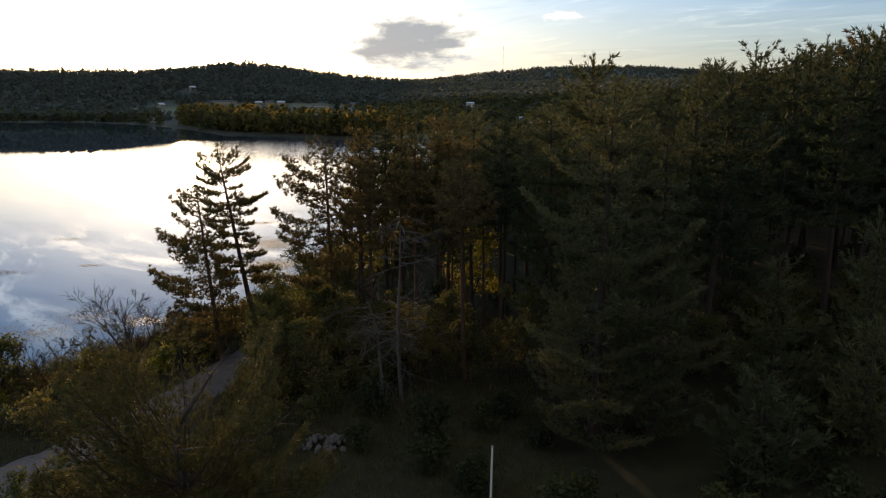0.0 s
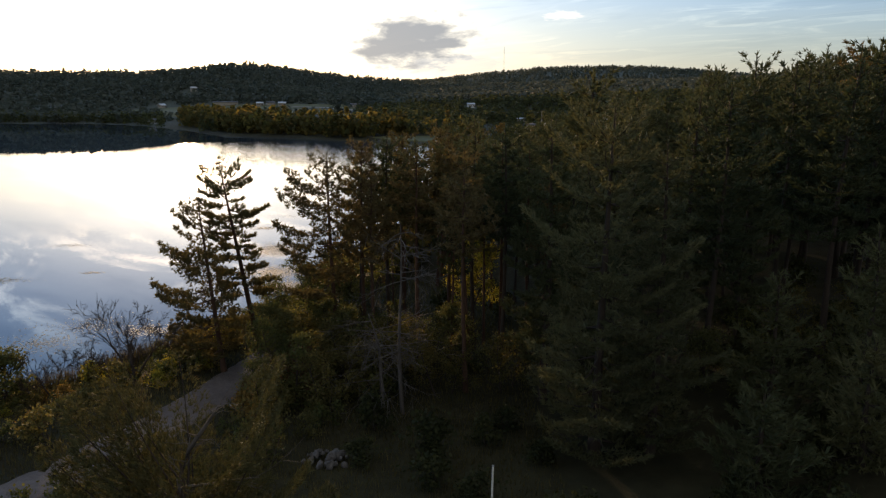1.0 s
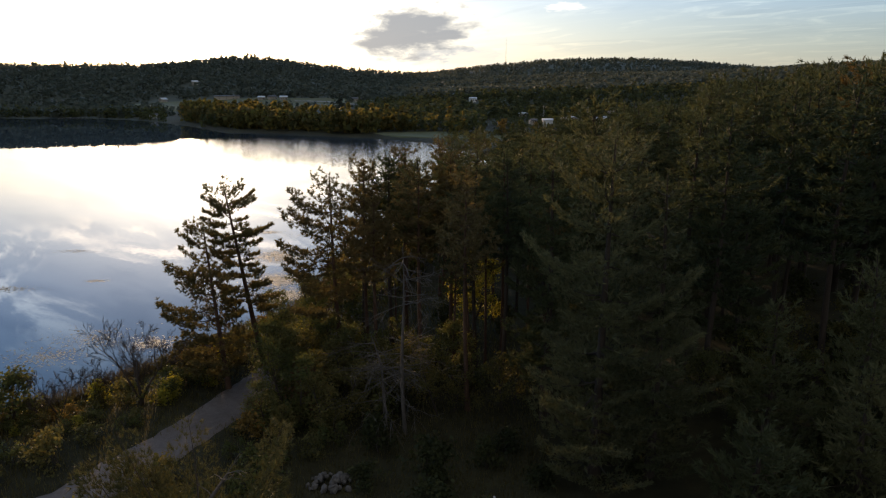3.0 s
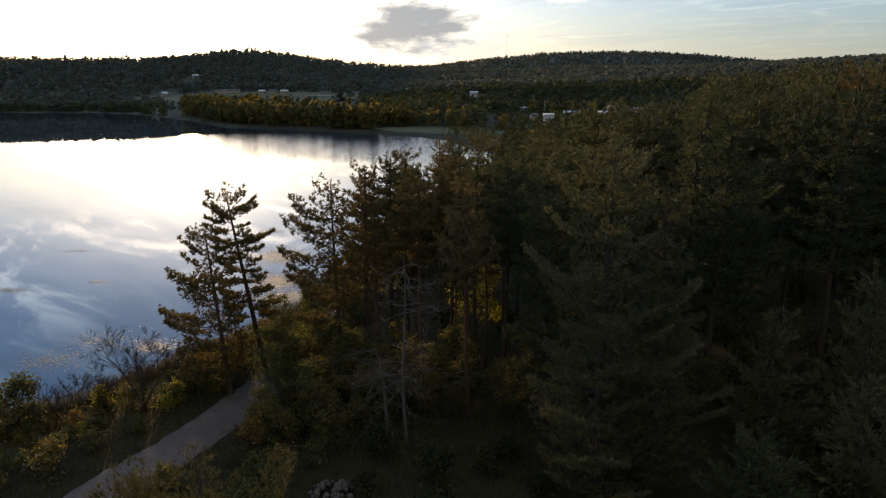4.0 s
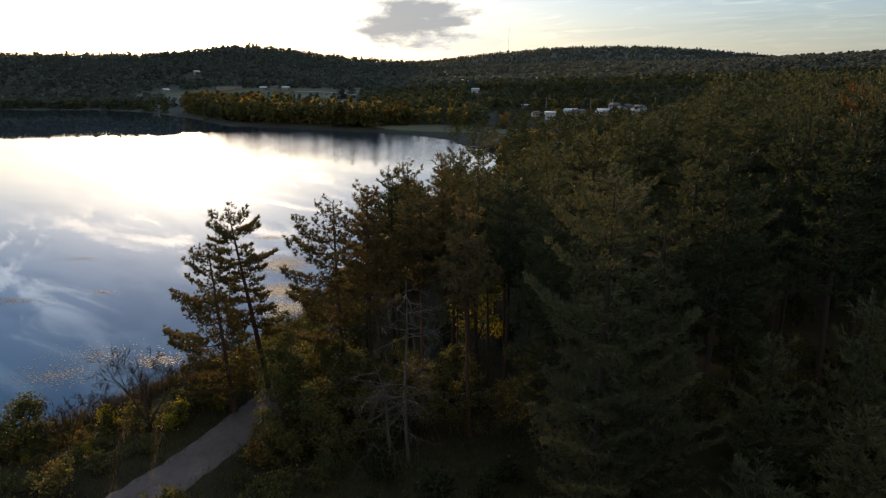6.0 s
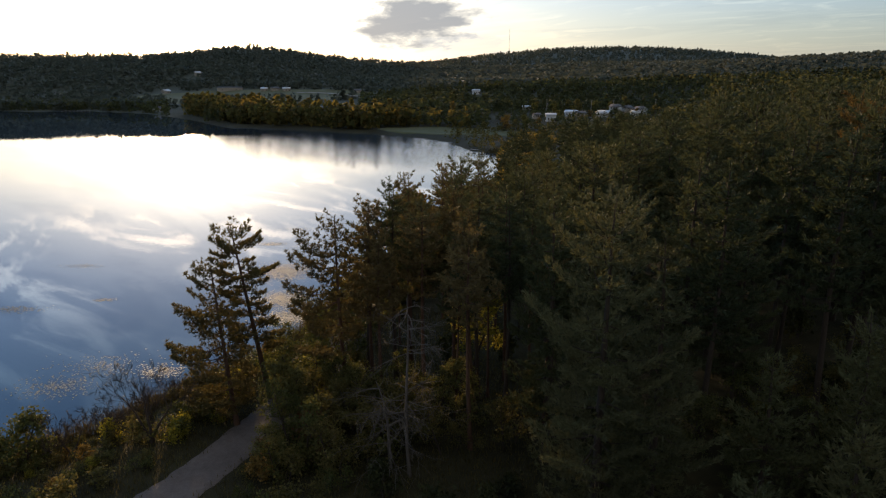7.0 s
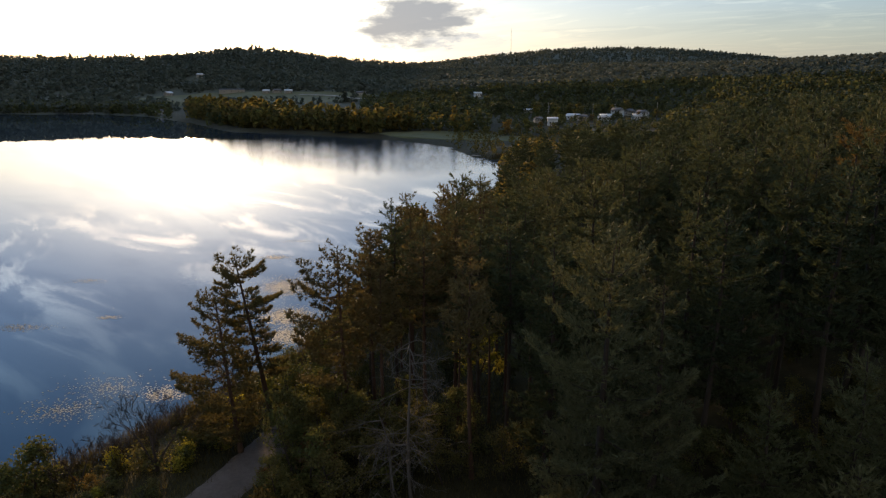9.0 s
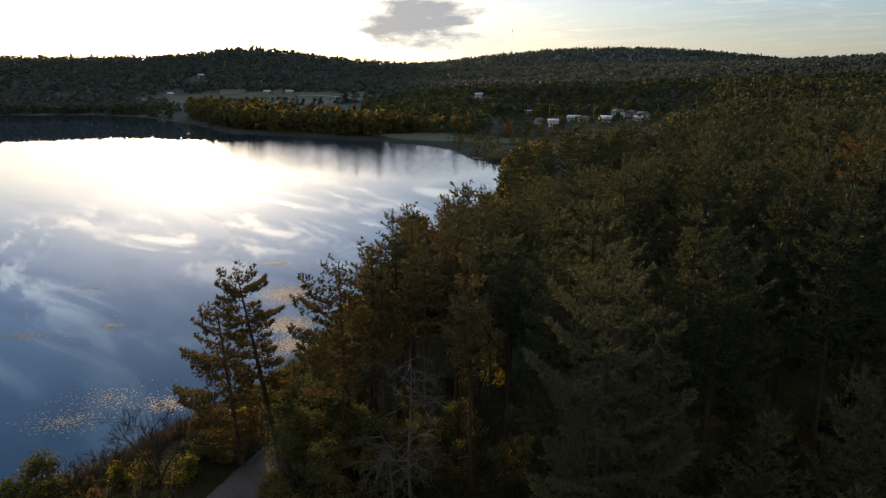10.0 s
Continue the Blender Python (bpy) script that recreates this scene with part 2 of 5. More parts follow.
M_gravel = material("gravel_road", gravel)
M_track = matt("pale_farm_track", [(0.25, (0.16, 0.15, 0.14)), (0.5, (0.24, 0.23, 0.21)), (0.8, (0.32, 0.30, 0.28))], 0.1, 0.95, 0.4, 0.05, (1, 1, 1), False, 20.0)
M_white = matt("white_clapboard", [(0.25, (0.40, 0.41, 0.41)), (0.5, (0.52, 0.53, 0.53)), (0.8, (0.62, 0.62, 0.61))], 0.8, 0.6, 0.3, 0.02, (0.2, 0.2, 6), True)
M_tan = matt("tan_clapboard", [(0.25, (0.20, 0.18, 0.15)), (0.5, (0.29, 0.26, 0.22)), (0.8, (0.36, 0.33, 0.28))], 0.8, 0.65, 0.3, 0.02, (0.2, 0.2, 6), True)
M_roof_dark = matt("asphalt_shingles", [(0.25, (0.05, 0.05, 0.055)), (0.5, (0.085, 0.085, 0.09)), (0.8, (0.13, 0.13, 0.135))], 1.5, 0.85, 0.4, 0.03, (1, 1, 1), True)
M_roof_pale = matt("pale_metal_roof", [(0.25, (0.34, 0.36, 0.38)), (0.5, (0.42, 0.44, 0.46)), (0.8, (0.50, 0.52, 0.54))], 0.6, 0.5, 0.2, 0.01, (3, 0.2, 1), True, spec=0.6)
M_paint = matt("weathered_white_paint", [(0.25, (0.40, 0.38, 0.35)), (0.5, (0.56, 0.54, 0.50)), (0.8, (0.68, 0.66, 0.62))], 3.0, 0.5, 0.3, 0.01, (1, 1, 0.2), True)
M_steel = matt("galvanised_steel", [(0.3, (0.20, 0.20, 0.21)), (0.7, (0.32, 0.32, 0.33))], 2.0, 0.5, 0.2, 0.01, (1, 1, 1), True)
M_board = matt("grey_boards", [(0.25, (0.16, 0.145, 0.13)), (0.5, (0.27, 0.25, 0.225)), (0.8, (0.38, 0.355, 0.32))], 1.5, 0.8, 0.5, 0.02, (0.3, 4, 1), True)
M_door = matt("dark_door_paint", [(0.3, (0.06, 0.045, 0.04)), (0.7, (0.10, 0.075, 0.065))], 2.0, 0.5, 0.2, 0.01, (1, 1, 1), True)


def glass(k):
    return k.n("ShaderNodeBsdfPrincipled", i={"Base Color": (0.015, 0.018, 0.02, 1), "Roughness": 0.04, "IOR": 1.5}).outputs[0]


M_glass = material("window_glass", glass)


def ground_shader(k):
    v = where(k)
    a, b, c = k.noise(v, 0.035, 5.0, 0.6), k.noise(v, 0.6, 5.0, 0.65), k.noise(v, 9.0, 4.0, 0.7)
    f = k.math("ADD", k.math("MULTIPLY", a, 0.45), k.math("ADD", k.math("MULTIPLY", b, 0.35), k.math("MULTIPLY", c, 0.25)))
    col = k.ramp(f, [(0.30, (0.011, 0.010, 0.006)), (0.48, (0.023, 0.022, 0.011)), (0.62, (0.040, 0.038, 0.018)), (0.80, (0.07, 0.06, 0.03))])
    # haze put into the ground colour: paler grey-green with distance from the origin
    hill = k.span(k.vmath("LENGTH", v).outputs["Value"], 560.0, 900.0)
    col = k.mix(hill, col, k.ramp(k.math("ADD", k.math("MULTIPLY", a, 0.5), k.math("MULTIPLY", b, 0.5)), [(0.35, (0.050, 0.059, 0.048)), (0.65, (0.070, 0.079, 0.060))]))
    p = k.n("ShaderNodeBsdfPrincipled", i={"Base Color": col, "Roughness": 0.95, "Specular IOR Level": 0.15, "Normal": bump(k, k.math("ADD", b, c), 0.7, 0.12)})
    return p.outputs[0]


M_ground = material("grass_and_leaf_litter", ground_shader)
M_field = matt("mown_field", [(0.25, (0.056, 0.062, 0.026)), (0.5, (0.078, 0.080, 0.034)), (0.8, (0.105, 0.10, 0.046))], 0.02, 0.95, 0.4, 0.1, (1, 1, 1), False, 30.0)
M_marsh = matt("marsh_grass", [(0.25, (0.04, 0.048, 0.018)), (0.5, (0.07, 0.075, 0.027)), (0.8, (0.11, 0.098, 0.042))], 0.06, 0.95, 0.6, 0.15, (1, 1, 1), False, 20.0)


def water_shader(k):
    v = where(k)
    slow = k.noise(v, 0.02, 3.0, 0.5, 0.4)
    calm = k.span(slow, 0.40, 0.66, 0.15, 1.0)
    # a breeze ruffles the water off the far shore: small facets turned every way
    off = k.vmath("MULTIPLY", k.vmath("SUBTRACT", v, (-32.0, 395.0, 0.0)).outputs[0], (1 / 118.0, 1 / 130.0, 0.0)).outputs[0]
    breeze = k.span(k.math("ADD", k.vmath("LENGTH", off).outputs["Value"], k.math("MULTIPLY", slow, 0.5)), 0.75, 1.45, 1.0, 0.0)
    ripple = k.n("ShaderNodeTexNoise", i={"Vector": v, "Scale": 1.6, "Detail": 3.0, "Roughness": 0.6}).outputs["Color"]
    slope = k.math("ADD", k.math("MULTIPLY", calm, 0.012), k.math("MULTIPLY", breeze, 0.45))
    tilt = k.vmath("MULTIPLY", k.vmath("SUBTRACT", ripple, (0.5, 0.5, 0.5)).outputs[0], k.n("ShaderNodeCombineXYZ", i={0: slope, 1: slope, 2: 0.0}).outputs[0]).outputs[0]
    facet = k.vmath("NORMALIZE", k.vmath("ADD", tilt, (0.0, 0.0, 1.0)).outputs[0]).outputs[0]
    rough = k.math("ADD", k.math("MULTIPLY", calm, 0.02), k.math("MULTIPLY", breeze, 0.05))
    return k.n("ShaderNodeBsdfPrincipled", i={"Base Color": (0.018, 0.034, 0.056, 1), "Roughness": rough, "IOR": 1.333, "Normal": facet}).outputs[0]


M_water = material("still_lake_water", water_shader)
M_lily = matt("lily_pads", [(0.3, (0.11, 0.115, 0.08)), (0.5, (0.17, 0.17, 0.12)), (0.8, (0.25, 0.235, 0.17))], 0.8, 0.6, 0.2, 0.01, (1, 1, 1), False, spec=0.3)


# ---- the lie of the land (water level is z = 0) ----
SHORE = np.array([(-58, 34.5), (-44.5, 49.6), (-39, 55.6), (-33.5, 62.0), (-29.8, 67.9), (-22.9, 79.8), (-19.2, 87.5), (-17.5, 98), (-13, 115), (-7, 132), (2, 150),
                  (10, 185), (17, 230), (22, 275), (27, 306), (36, 316), (24, 320), (13, 329), (9, 345), (3, 376), (-13, 402), (-31, 423),
                  (-69, 446), (-111, 471), (-156, 495), (-215, 590), (-300, 700), (-385, 757), (-470, 745), (-620, 720), (-830, 600), (-930, 380),
                  (-700, 160), (-300, 50), (-120, 25)], float)
HILLS = [  # azimuth and distance, height, width across, width along, in degrees and metres
    (-40, 1650, 11, 400, 300), (-26.5, 1650, 24, 265, 300), (-15.6, 1650, 32, 130, 300), (-10.5, 1750, 21, 170, 300), (-2, 2100, 17, 220, 380), (13, 2300, 66, 330, 480),
    (5.5, 2300, 17.5, 200, 420), (22, 2200, 24.5, 260, 420), (31, 1000, 11, 230, 200), (-7.8, 3500, 60, 240, 400), (52, 1400, 45, 400, 300), (-58, 1500, 45, 400, 300)]


def smooth(x, a, b):
    s = np.clip((np.asarray(x, float) - a) / (b - a), 0, 1)
    return s * s * (3 - 2 * s)


def shore_distance(x, y):
    """Metres from the shoreline: inland positive, on the lake negative."""
    x, y = np.atleast_1d(np.asarray(x, float)), np.atleast_1d(np.asarray(y, float))
    best, inside = np.full(x.shape, 1e9), np.zeros(x.shape, bool)
    for (ax, ay), (bx, by) in zip(SHORE, np.roll(SHORE, -1, 0)):
        dx, dy = bx - ax, by - ay
        s = np.clip(((x - ax) * dx + (y - ay) * dy) / (dx * dx + dy * dy), 0, 1)
        best = np.minimum(best, np.hypot(x - ax - s * dx, y - ay - s * dy))
        cross = (ay > y) != (by > y)
        with np.errstate(divide="ignore", invalid="ignore"):
            inside ^= cross & (x < ax + (y - ay) * dx / (dy if dy else 1e-9))
    return np.where(inside, -best, best)


def wave(x, y, size, seed=0.0):
    """Gentle unevenness between -1 and 1."""
    a = np.sin(x / size + 1.3 * seed) * np.cos(y / size * 1.17 + 2.1 * seed)
    b = np.sin((x + 0.7 * y) / size * 2.3 + seed) * np.cos((y - 0.6 * x) / size * 1.9 - seed)
    return 0.6 * a + 0.4 * b


def land(x, y):
    """Height of the ground."""
    x, y = np.atleast_1d(np.asarray(x, float)), np.atleast_1d(np.asarray(y, float))
    d = shore_distance(x, y) + 1.2 * wave(x, y, 5.0, 3.0)
    r, az = np.hypot(x, y), np.degrees(np.arctan2(x, y))
    z = np.where(d < 0, np.maximum(d * 0.12, -2.0) - 0.08, 1.45 * smooth(d, -0.5, 9.0) + 0.02)
    near = 1 - smooth(r, 240, 420)
    z = z + near * np.where(d > 0, 6.0 * smooth(x, 4, 60) + 0.12 * wave(x, y, 4.0) * smooth(d, 2, 10), 0)
    far = np.where(d > 0, smooth(y, 300, 420), 0)
    vale = smooth(az, -1, 5) * (1 - smooth(az, 17, 23)) * (1 - smooth(r, 640, 800))
    z = z + far * ((1 - 0.6 * vale) * (7 * smooth(d, 30, 160) + 14 * smooth(d, 150, 420)) + 13 * smooth(d, 400, 800) + 1.2 * wave(x, y, 60.0, 1.0) * smooth(d, 60, 200))
    z = z + (1 - far) * np.where(d > 0, 12 * smooth(r, 300, 900), 0)
    for ha, hr, hh, wa, wr in HILLS:
        da = np.radians((az - ha + 180) % 360 - 180)
        z = z + np.where(d > 0, hh * np.exp(-0.5 * (da * hr / wa) ** 2 - 0.5 * ((r - hr) / wr) ** 2), 0) * smooth(d, 60, 400)
    z = z + np.where(d > 0, 3.5 * wave(x, y, 130.0, 2.0) * smooth(r, 800, 1500), 0)
    return z


def land_at(x, y):
    return float(land(x, y)[0])


# ---- mesh helpers ----
class Soup:
    """Gathers triangles and quads as arrays and turns them into one mesh."""

    def __init__(self):
        self.v, self.f, self.n = [], [], 0

    def add(self, verts, faces):
        verts = np.asarray(verts, float).reshape(-1, 3)
        self.v.append(verts)
        for group in (faces if isinstance(faces, tuple) else (faces,)):
            self.f.append(np.asarray(group, int) + self.n)
        self.n += len(verts)
        return self

    def tube(self, pts, radii, sides=6, cap=True):
        """A tapered, bent round bar."""
        pts = np.asarray(pts, float)
        radii = np.asarray(radii, float)
        tang = np.gradient(pts, axis=0)
        tang /= np.linalg.norm(tang, axis=1)[:, None] + 1e-9
        ref = np.where(np.abs(tang[:, 2:3]) > 0.9, [[1.0, 0, 0]], [[0, 0, 1.0]])
        u = np.cross(tang, ref)
        u /= np.linalg.norm(u, axis=1)[:, None] + 1e-9
        w = np.cross(tang, u)
        a = np.linspace(0, 2 * np.pi, sides, endpoint=False)
        ring = pts[:, None] + radii[:, None, None] * (np.cos(a)[None, :, None] * u[:, None] + np.sin(a)[None, :, None] * w[:, None])
        k = len(pts)
        i, j = np.meshgrid(np.arange(k - 1), np.arange(sides), indexing="ij")
        q = np.stack([i * sides + j, i * sides + (j + 1) % sides, (i + 1) * sides + (j + 1) % sides, (i + 1) * sides + j], -1).reshape(-1, 4)
        self.add(ring.reshape(-1, 3), q)
        return self

    def box(self, x0, x1, y0, y1, z0, z1):
        v = [(x, y, z) for z in (z0, z1) for y in (y0, y1) for x in (x0, x1)]
        return self.add(v, [(0, 2, 3, 1), (4, 5, 7, 6), (0, 1, 5, 4), (2, 6, 7, 3), (0, 4, 6, 2), (1, 3, 7, 5)])

    def mesh(self, name, mat, smooth_faces=False):
        me = bpy.data.meshes.new(name)
        v = np.concatenate(self.v)
        tri = [f for f in self.f if f.shape[1] == 3]
        quad = [f for f in self.f if f.shape[1] == 4]
        loops = np.concatenate([f.reshape(-1) for f in tri + quad])
        sizes = np.concatenate([np.full(len(f), f.shape[1]) for f in tri + quad])
        me.vertices.add(len(v))
        me.vertices.foreach_set("co", v.astype(np.float32).ravel())
        me.loops.add(len(loops))
        me.loops.foreach_set("vertex_index", loops.astype(np.int32))
        me.polygons.add(len(sizes))
        me.polygons.foreach_set("loop_start", np.concatenate([[0], np.cumsum(sizes)[:-1]]).astype(np.int32))
        me.polygons.foreach_set("loop_total", sizes.astype(np.int32))
        if smooth_faces:
            me.polygons.foreach_set("use_smooth", np.ones(len(sizes), bool))
        me.materials.append(mat)
        me.update(calc_edges=True)
        return me


def part(name, soup, mat, parent=None, label="", smooth_faces=False):
    ob = new(name, soup.mesh(name, mat, smooth_faces) if isinstance(soup, Soup) else soup)
    if parent is not None:
        ob.parent = parent
    if label:
        ob["label"] = label
    return ob


def unit(a):
    return a / (np.linalg.norm(a, axis=-1, keepdims=True) + 1e-9)


def tufts(soup, rng, p, d, size, needles=7, spread=0.55, width=0.085):
    """Sprays of needles: thin blades that fan out from each point."""
    p, d = np.repeat(p, needles, 0), np.repeat(d, needles, 0)
    s = np.repeat(size, needles) * rng.uniform(0.6, 1.2, len(p))
    way = unit(d + spread * rng.normal(size=p.shape))
    side = unit(np.cross(way, rng.normal(size=p.shape))) * (s * width)[:, None]
    v = np.stack([p - side, p + side, p + way * s[:, None]], 1).reshape(-1, 3)
    soup.add(v, np.arange(len(v)).reshape(-1, 3))


def leaves(soup, rng, p, size, up=0.35):
    """Single leaves or sprigs, each a small bent quad."""
    n = unit(rng.normal(size=p.shape) + np.array([0, 0, up]))
    a = unit(np.cross(n, rng.normal(size=p.shape)))
    b = np.cross(n, a)
    s = (size * rng.uniform(0.55, 1.3, len(p)))[:, None]
    v = np.stack([p - a * s * 0.5, p + b * s * 0.42 + n * s * 0.1, p + a * s * 0.6, p - b * s * 0.42 + n * s * 0.1], 1).reshape(-1, 3)
    soup.add(v, np.arange(len(v)).reshape(-1, 4))


# ---- trees ----
def pine_meshes(seed, height, spread, bare=0.35, tiers=10, limbs=5, dens=3.0, size=0.42, needles=6, trunk_r=0.24, style="white", lean=(0, 0), split=False, mats=None, boughs=(), curl=0.26, blade=0.12, core=1.0, bias=(0, 0.0), round_top=0.55, sides=4):
    """Trunk, limbs and crown of one pine, standing at the origin. boughs: height share, bearing, length, rise of single limbs."""
    rng = np.random.default_rng(seed)
    t = np.linspace(0, 1, 10)
    bend = rng.normal(0, 0.22, 2)
    white = style == "white"
    up = np.array([0, 0, 1.0])

    def axis(s):
        s = np.asarray(s, float)
        return np.stack([lean[0] * s + bend[0] * np.sin(s * 3), lean[1] * s + bend[1] * np.sin(s * 2.3), height * s], -1)

    trunk = Soup().tube(axis(t), trunk_r * (1 - t) ** 0.8 + 0.03 + trunk_r * 0.35 * np.exp(-t * 30), 7)
    wood, crown = [], Soup()
    P, D, S = [], [], []

    def bough(h, a, ln, rise):
        """One limb: a flat plume of needle tufts in a white pine, round clumps on twig ends in a red pine."""
        s = np.linspace(0, 1, 5)
        out = np.array([math.cos(a), math.sin(a), 0.0])
        side = np.array([-out[1], out[0], 0.0])
        sway = rng.normal(0, 0.10)
        lift = curl * ln
        pts = axis(h) + out * (ln * s)[:, None] + up * (rise * ln * s + lift * s ** 2.6 - 0.11 * ln * np.sin(s * 3.1))[:, None] + side * (sway * ln * s ** 2)[:, None]
        bar = Soup() if split else trunk
        bar.tube(pts, (0.018 + 0.010 * ln) * (1 - 0.85 * s), sides)
        if split:
            wood.append(bar)
        n = max(6, int(dens * ln * (0.55 + 0.5 * ln)))
        q = rng.uniform(0.18 if white else 0.30, 1.0, n) ** 0.75
        w = (0.30 if white else 0.36) * ln * np.sin(np.pi * np.clip((q - 0.10) / 1.02, 0, 1)) ** 0.8 + 0.12
        v = rng.uniform(-1, 1, n)
        root = np.stack([np.interp(q, s, pts[:, i]) for i in range(3)], -1)
        drop = -0.14 * np.abs(v) * w + rng.normal(0, 0.055 if white else 0.16, n) + (0.0 if white else 0.15)
        P.append(root + side * (v * w)[:, None] - out * (0.25 * np.abs(v) * w)[:, None] + up * drop[:, None])
        D.append(unit(out * 0.75 + side * (v * 0.7)[:, None] + up * (0.75 if white else 0.9) + rng.normal(0, 0.12, (n, 3))))
        S.append(size * rng.uniform(0.7, 1.25, n) * (0.8 + 0.3 * min(1.0, ln / 3)))

    for h in bare + (1 - bare) * (np.arange(tiers) + rng.uniform(-0.2, 0.2, tiers)) / max(1, tiers):
        c = min(0.97, max(0.0, (h - bare) / (1 - bare)))
        prof = min(1.0, 0.72 + 1.4 * c) * (1 - c) ** round_top * 0.9 + 0.16
        k = max(3, int(round(limbs * rng.uniform(0.75, 1.2))))
        turn = rng.uniform(0, 6.28)
        for j in range(k):
            a = turn + j * 6.283 / k + rng.normal(0, 0.25)
            rise = -0.14 + 0.42 * c + 1.9 * max(0, c - 0.72) + rng.normal(0, 0.07) + (0.0 if white else 0.06)
            bough(h + rng.normal(0, 0.007), a, spread * prof * rng.uniform(0.62, 1.18) * (1 + bias[1] * math.cos(a - radians(bias[0]))), rise)
    for h, a, ln, rise in boughs:
        bough(h, radians(a), ln, rise)
    # broad needle blades close round the trunk, added to block light inside the crown
    m = int(tiers * 13 * core)
    if m:
        hh = bare + (1 - bare) * rng.uniform(0.02, 0.88, m)
        aa, rr = rng.uniform(0, 6.28, m), spread * 0.45 * (1 - ((hh - bare) / (1 - bare)) ** 1.3) * rng.uniform(0.1, 1.0, m)
        inner = axis(hh) + np.stack([rr * np.cos(aa), rr * np.sin(aa), 0 * rr], -1)
        tufts(crown, rng, inner, unit(np.stack([np.cos(aa), np.sin(aa), 0.2 + 0 * aa], -1)), np.full(m, 0.6), 6, 0.8, 0.14)
    tips = axis(np.linspace(0.94, 1.0, 5))
    P.append(tips), D.append(np.tile([0.0, 0, 1.0], (5, 1))), S.append(np.full(5, size * 1.1))
    tufts(crown, rng, np.concatenate(P), np.concatenate(D), np.concatenate(S), needles, 0.42 if white else 1.0, blade if white else blade * 1.3)
    mats = mats or ((M_bark, M_needle) if white else (M_bark_red, M_needle_red))
    return [("trunk", trunk.mesh("trunk", mats[0], True)), *[("limb", w.mesh("limb", mats[0])) for w in wood], ("crown", crown.mesh("crown", mats[1]))]


def branching(soup, rng, start, way, length, radius, depth, tips=None, kids=(2, 4), droop=0.0, spread=0.6, sides=5, least=0.009):
    """A limb that bends and divides; fills tips with the ends of the last twigs."""
    k = 5
    pts = [np.array(start, float)]
    w = np.array(way, float)
    for _ in range(k - 1):
        w = unit(w + rng.normal(0, 0.13, 3) + np.array([0, 0, -droop]))
        pts.append(pts[-1] + w * length / (k - 1))
    pts = np.array(pts)
    soup.tube(pts, np.maximum(radius * (1 - 0.65 * np.linspace(0, 1, k)), least), sides)
    if depth <= 0:
        if tips is not None:
            tips.append(pts[2:])
        return
    for _ in range(rng.integers(kids[0], kids[1] + 1)):
        s = rng.uniform(0.35, 1.0)
        at = np.array([np.interp(s * (k - 1), range(k), pts[:, i]) for i in range(3)])
        branching(soup, rng, at, unit(w + rng.normal(0, spread, 3)), length * rng.uniform(0.5, 0.75), radius * (1 - 0.6 * s) * 0.62, depth - 1, tips, kids, droop, spread, max(3, sides - 1), least)


def broadleaf_meshes(seed, height, spread, stems=1, n_leaves=1500, size=0.3, mat=None, low=0.25, lean=(0, 0), depth=2, r=0.12, sides=4):
    """A leafy tree or bush: stems, boughs and a crown of single sprigs round their ends."""
    rng = np.random.default_rng(seed)
    woods_made, tips = [], []
    for i in range(stems):
        wood = Soup()
        woods_made.append(wood)
        a = rng.uniform(0, 6.28)
        off = np.array([math.cos(a), math.sin(a), 0]) * (0.25 * spread * (stems > 1))
        way = unit(np.array([math.cos(a) * 0.3 * (stems > 1) + lean[0], math.sin(a) * 0.3 * (stems > 1) + lean[1], 1.0]))
        pts = off + way * (np.linspace(0, 1, 6) * height * 0.75)[:, None] + np.cumsum(rng.normal(0, 0.03 * height / 6, (6, 3)), 0)
        wood.tube(pts - np.array([0, 0, 0.1]), r * (1 - 0.75 * np.linspace(0, 1, 6)), 6)
        for s in np.linspace(low, 1.0, int(7 + height * 0.5)):
            at = np.array([np.interp(s * 5, range(6), pts[:, j]) for j in range(3)])
            b = rng.uniform(0, 6.28)
            shape = math.sin(math.pi * min(1.0, 0.22 + 0.78 * s)) * 0.75 + 0.3
            branching(wood, rng, at, unit(np.array([math.cos(b), math.sin(b), 0.25 + 0.9 * s])), spread * shape * rng.uniform(0.35, 0.6), r * 0.35, depth - 1, tips, (2, 3), 0.0, 0.55, sides)
    ends = np.concatenate(tips)
    pick = rng.integers(0, len(ends), n_leaves)
    crown = Soup()
    leaves(crown, rng, ends[pick] + rng.normal(0, 0.085 * spread ** 0.7 + size * 0.5, (n_leaves, 3)) * np.array([1, 1, 0.75]), np.full(n_leaves, size))
    return [*[("stem" if stems > 1 else "trunk", w.mesh("stem", M_twig)) for w in woods_made], ("crown", crown.mesh("crown", mat or M_leaf_green))]


def plant(kind, meshes, x, y, label, category, group="", turn=0.0, scale=1.0, sink=0.06, tall=1.0):
    root = new(kind)
    for name, me in meshes:
        part(name, me, None, root)
    root.matrix_basis = Matrix.LocRotScale((x, y, land_at(x, y) - sink), Euler((0, 0, turn)), (scale, scale, scale * tall))
    return tagged(root, label, category, group)


def copy_at(ob, m):
    """A copy of a plant whose pose m already holds its own size."""
    return copy_thing(ob, m @ Matrix.Diagonal((1 / ob.scale[0], 1 / ob.scale[1], 1 / ob.scale[2], 1)))


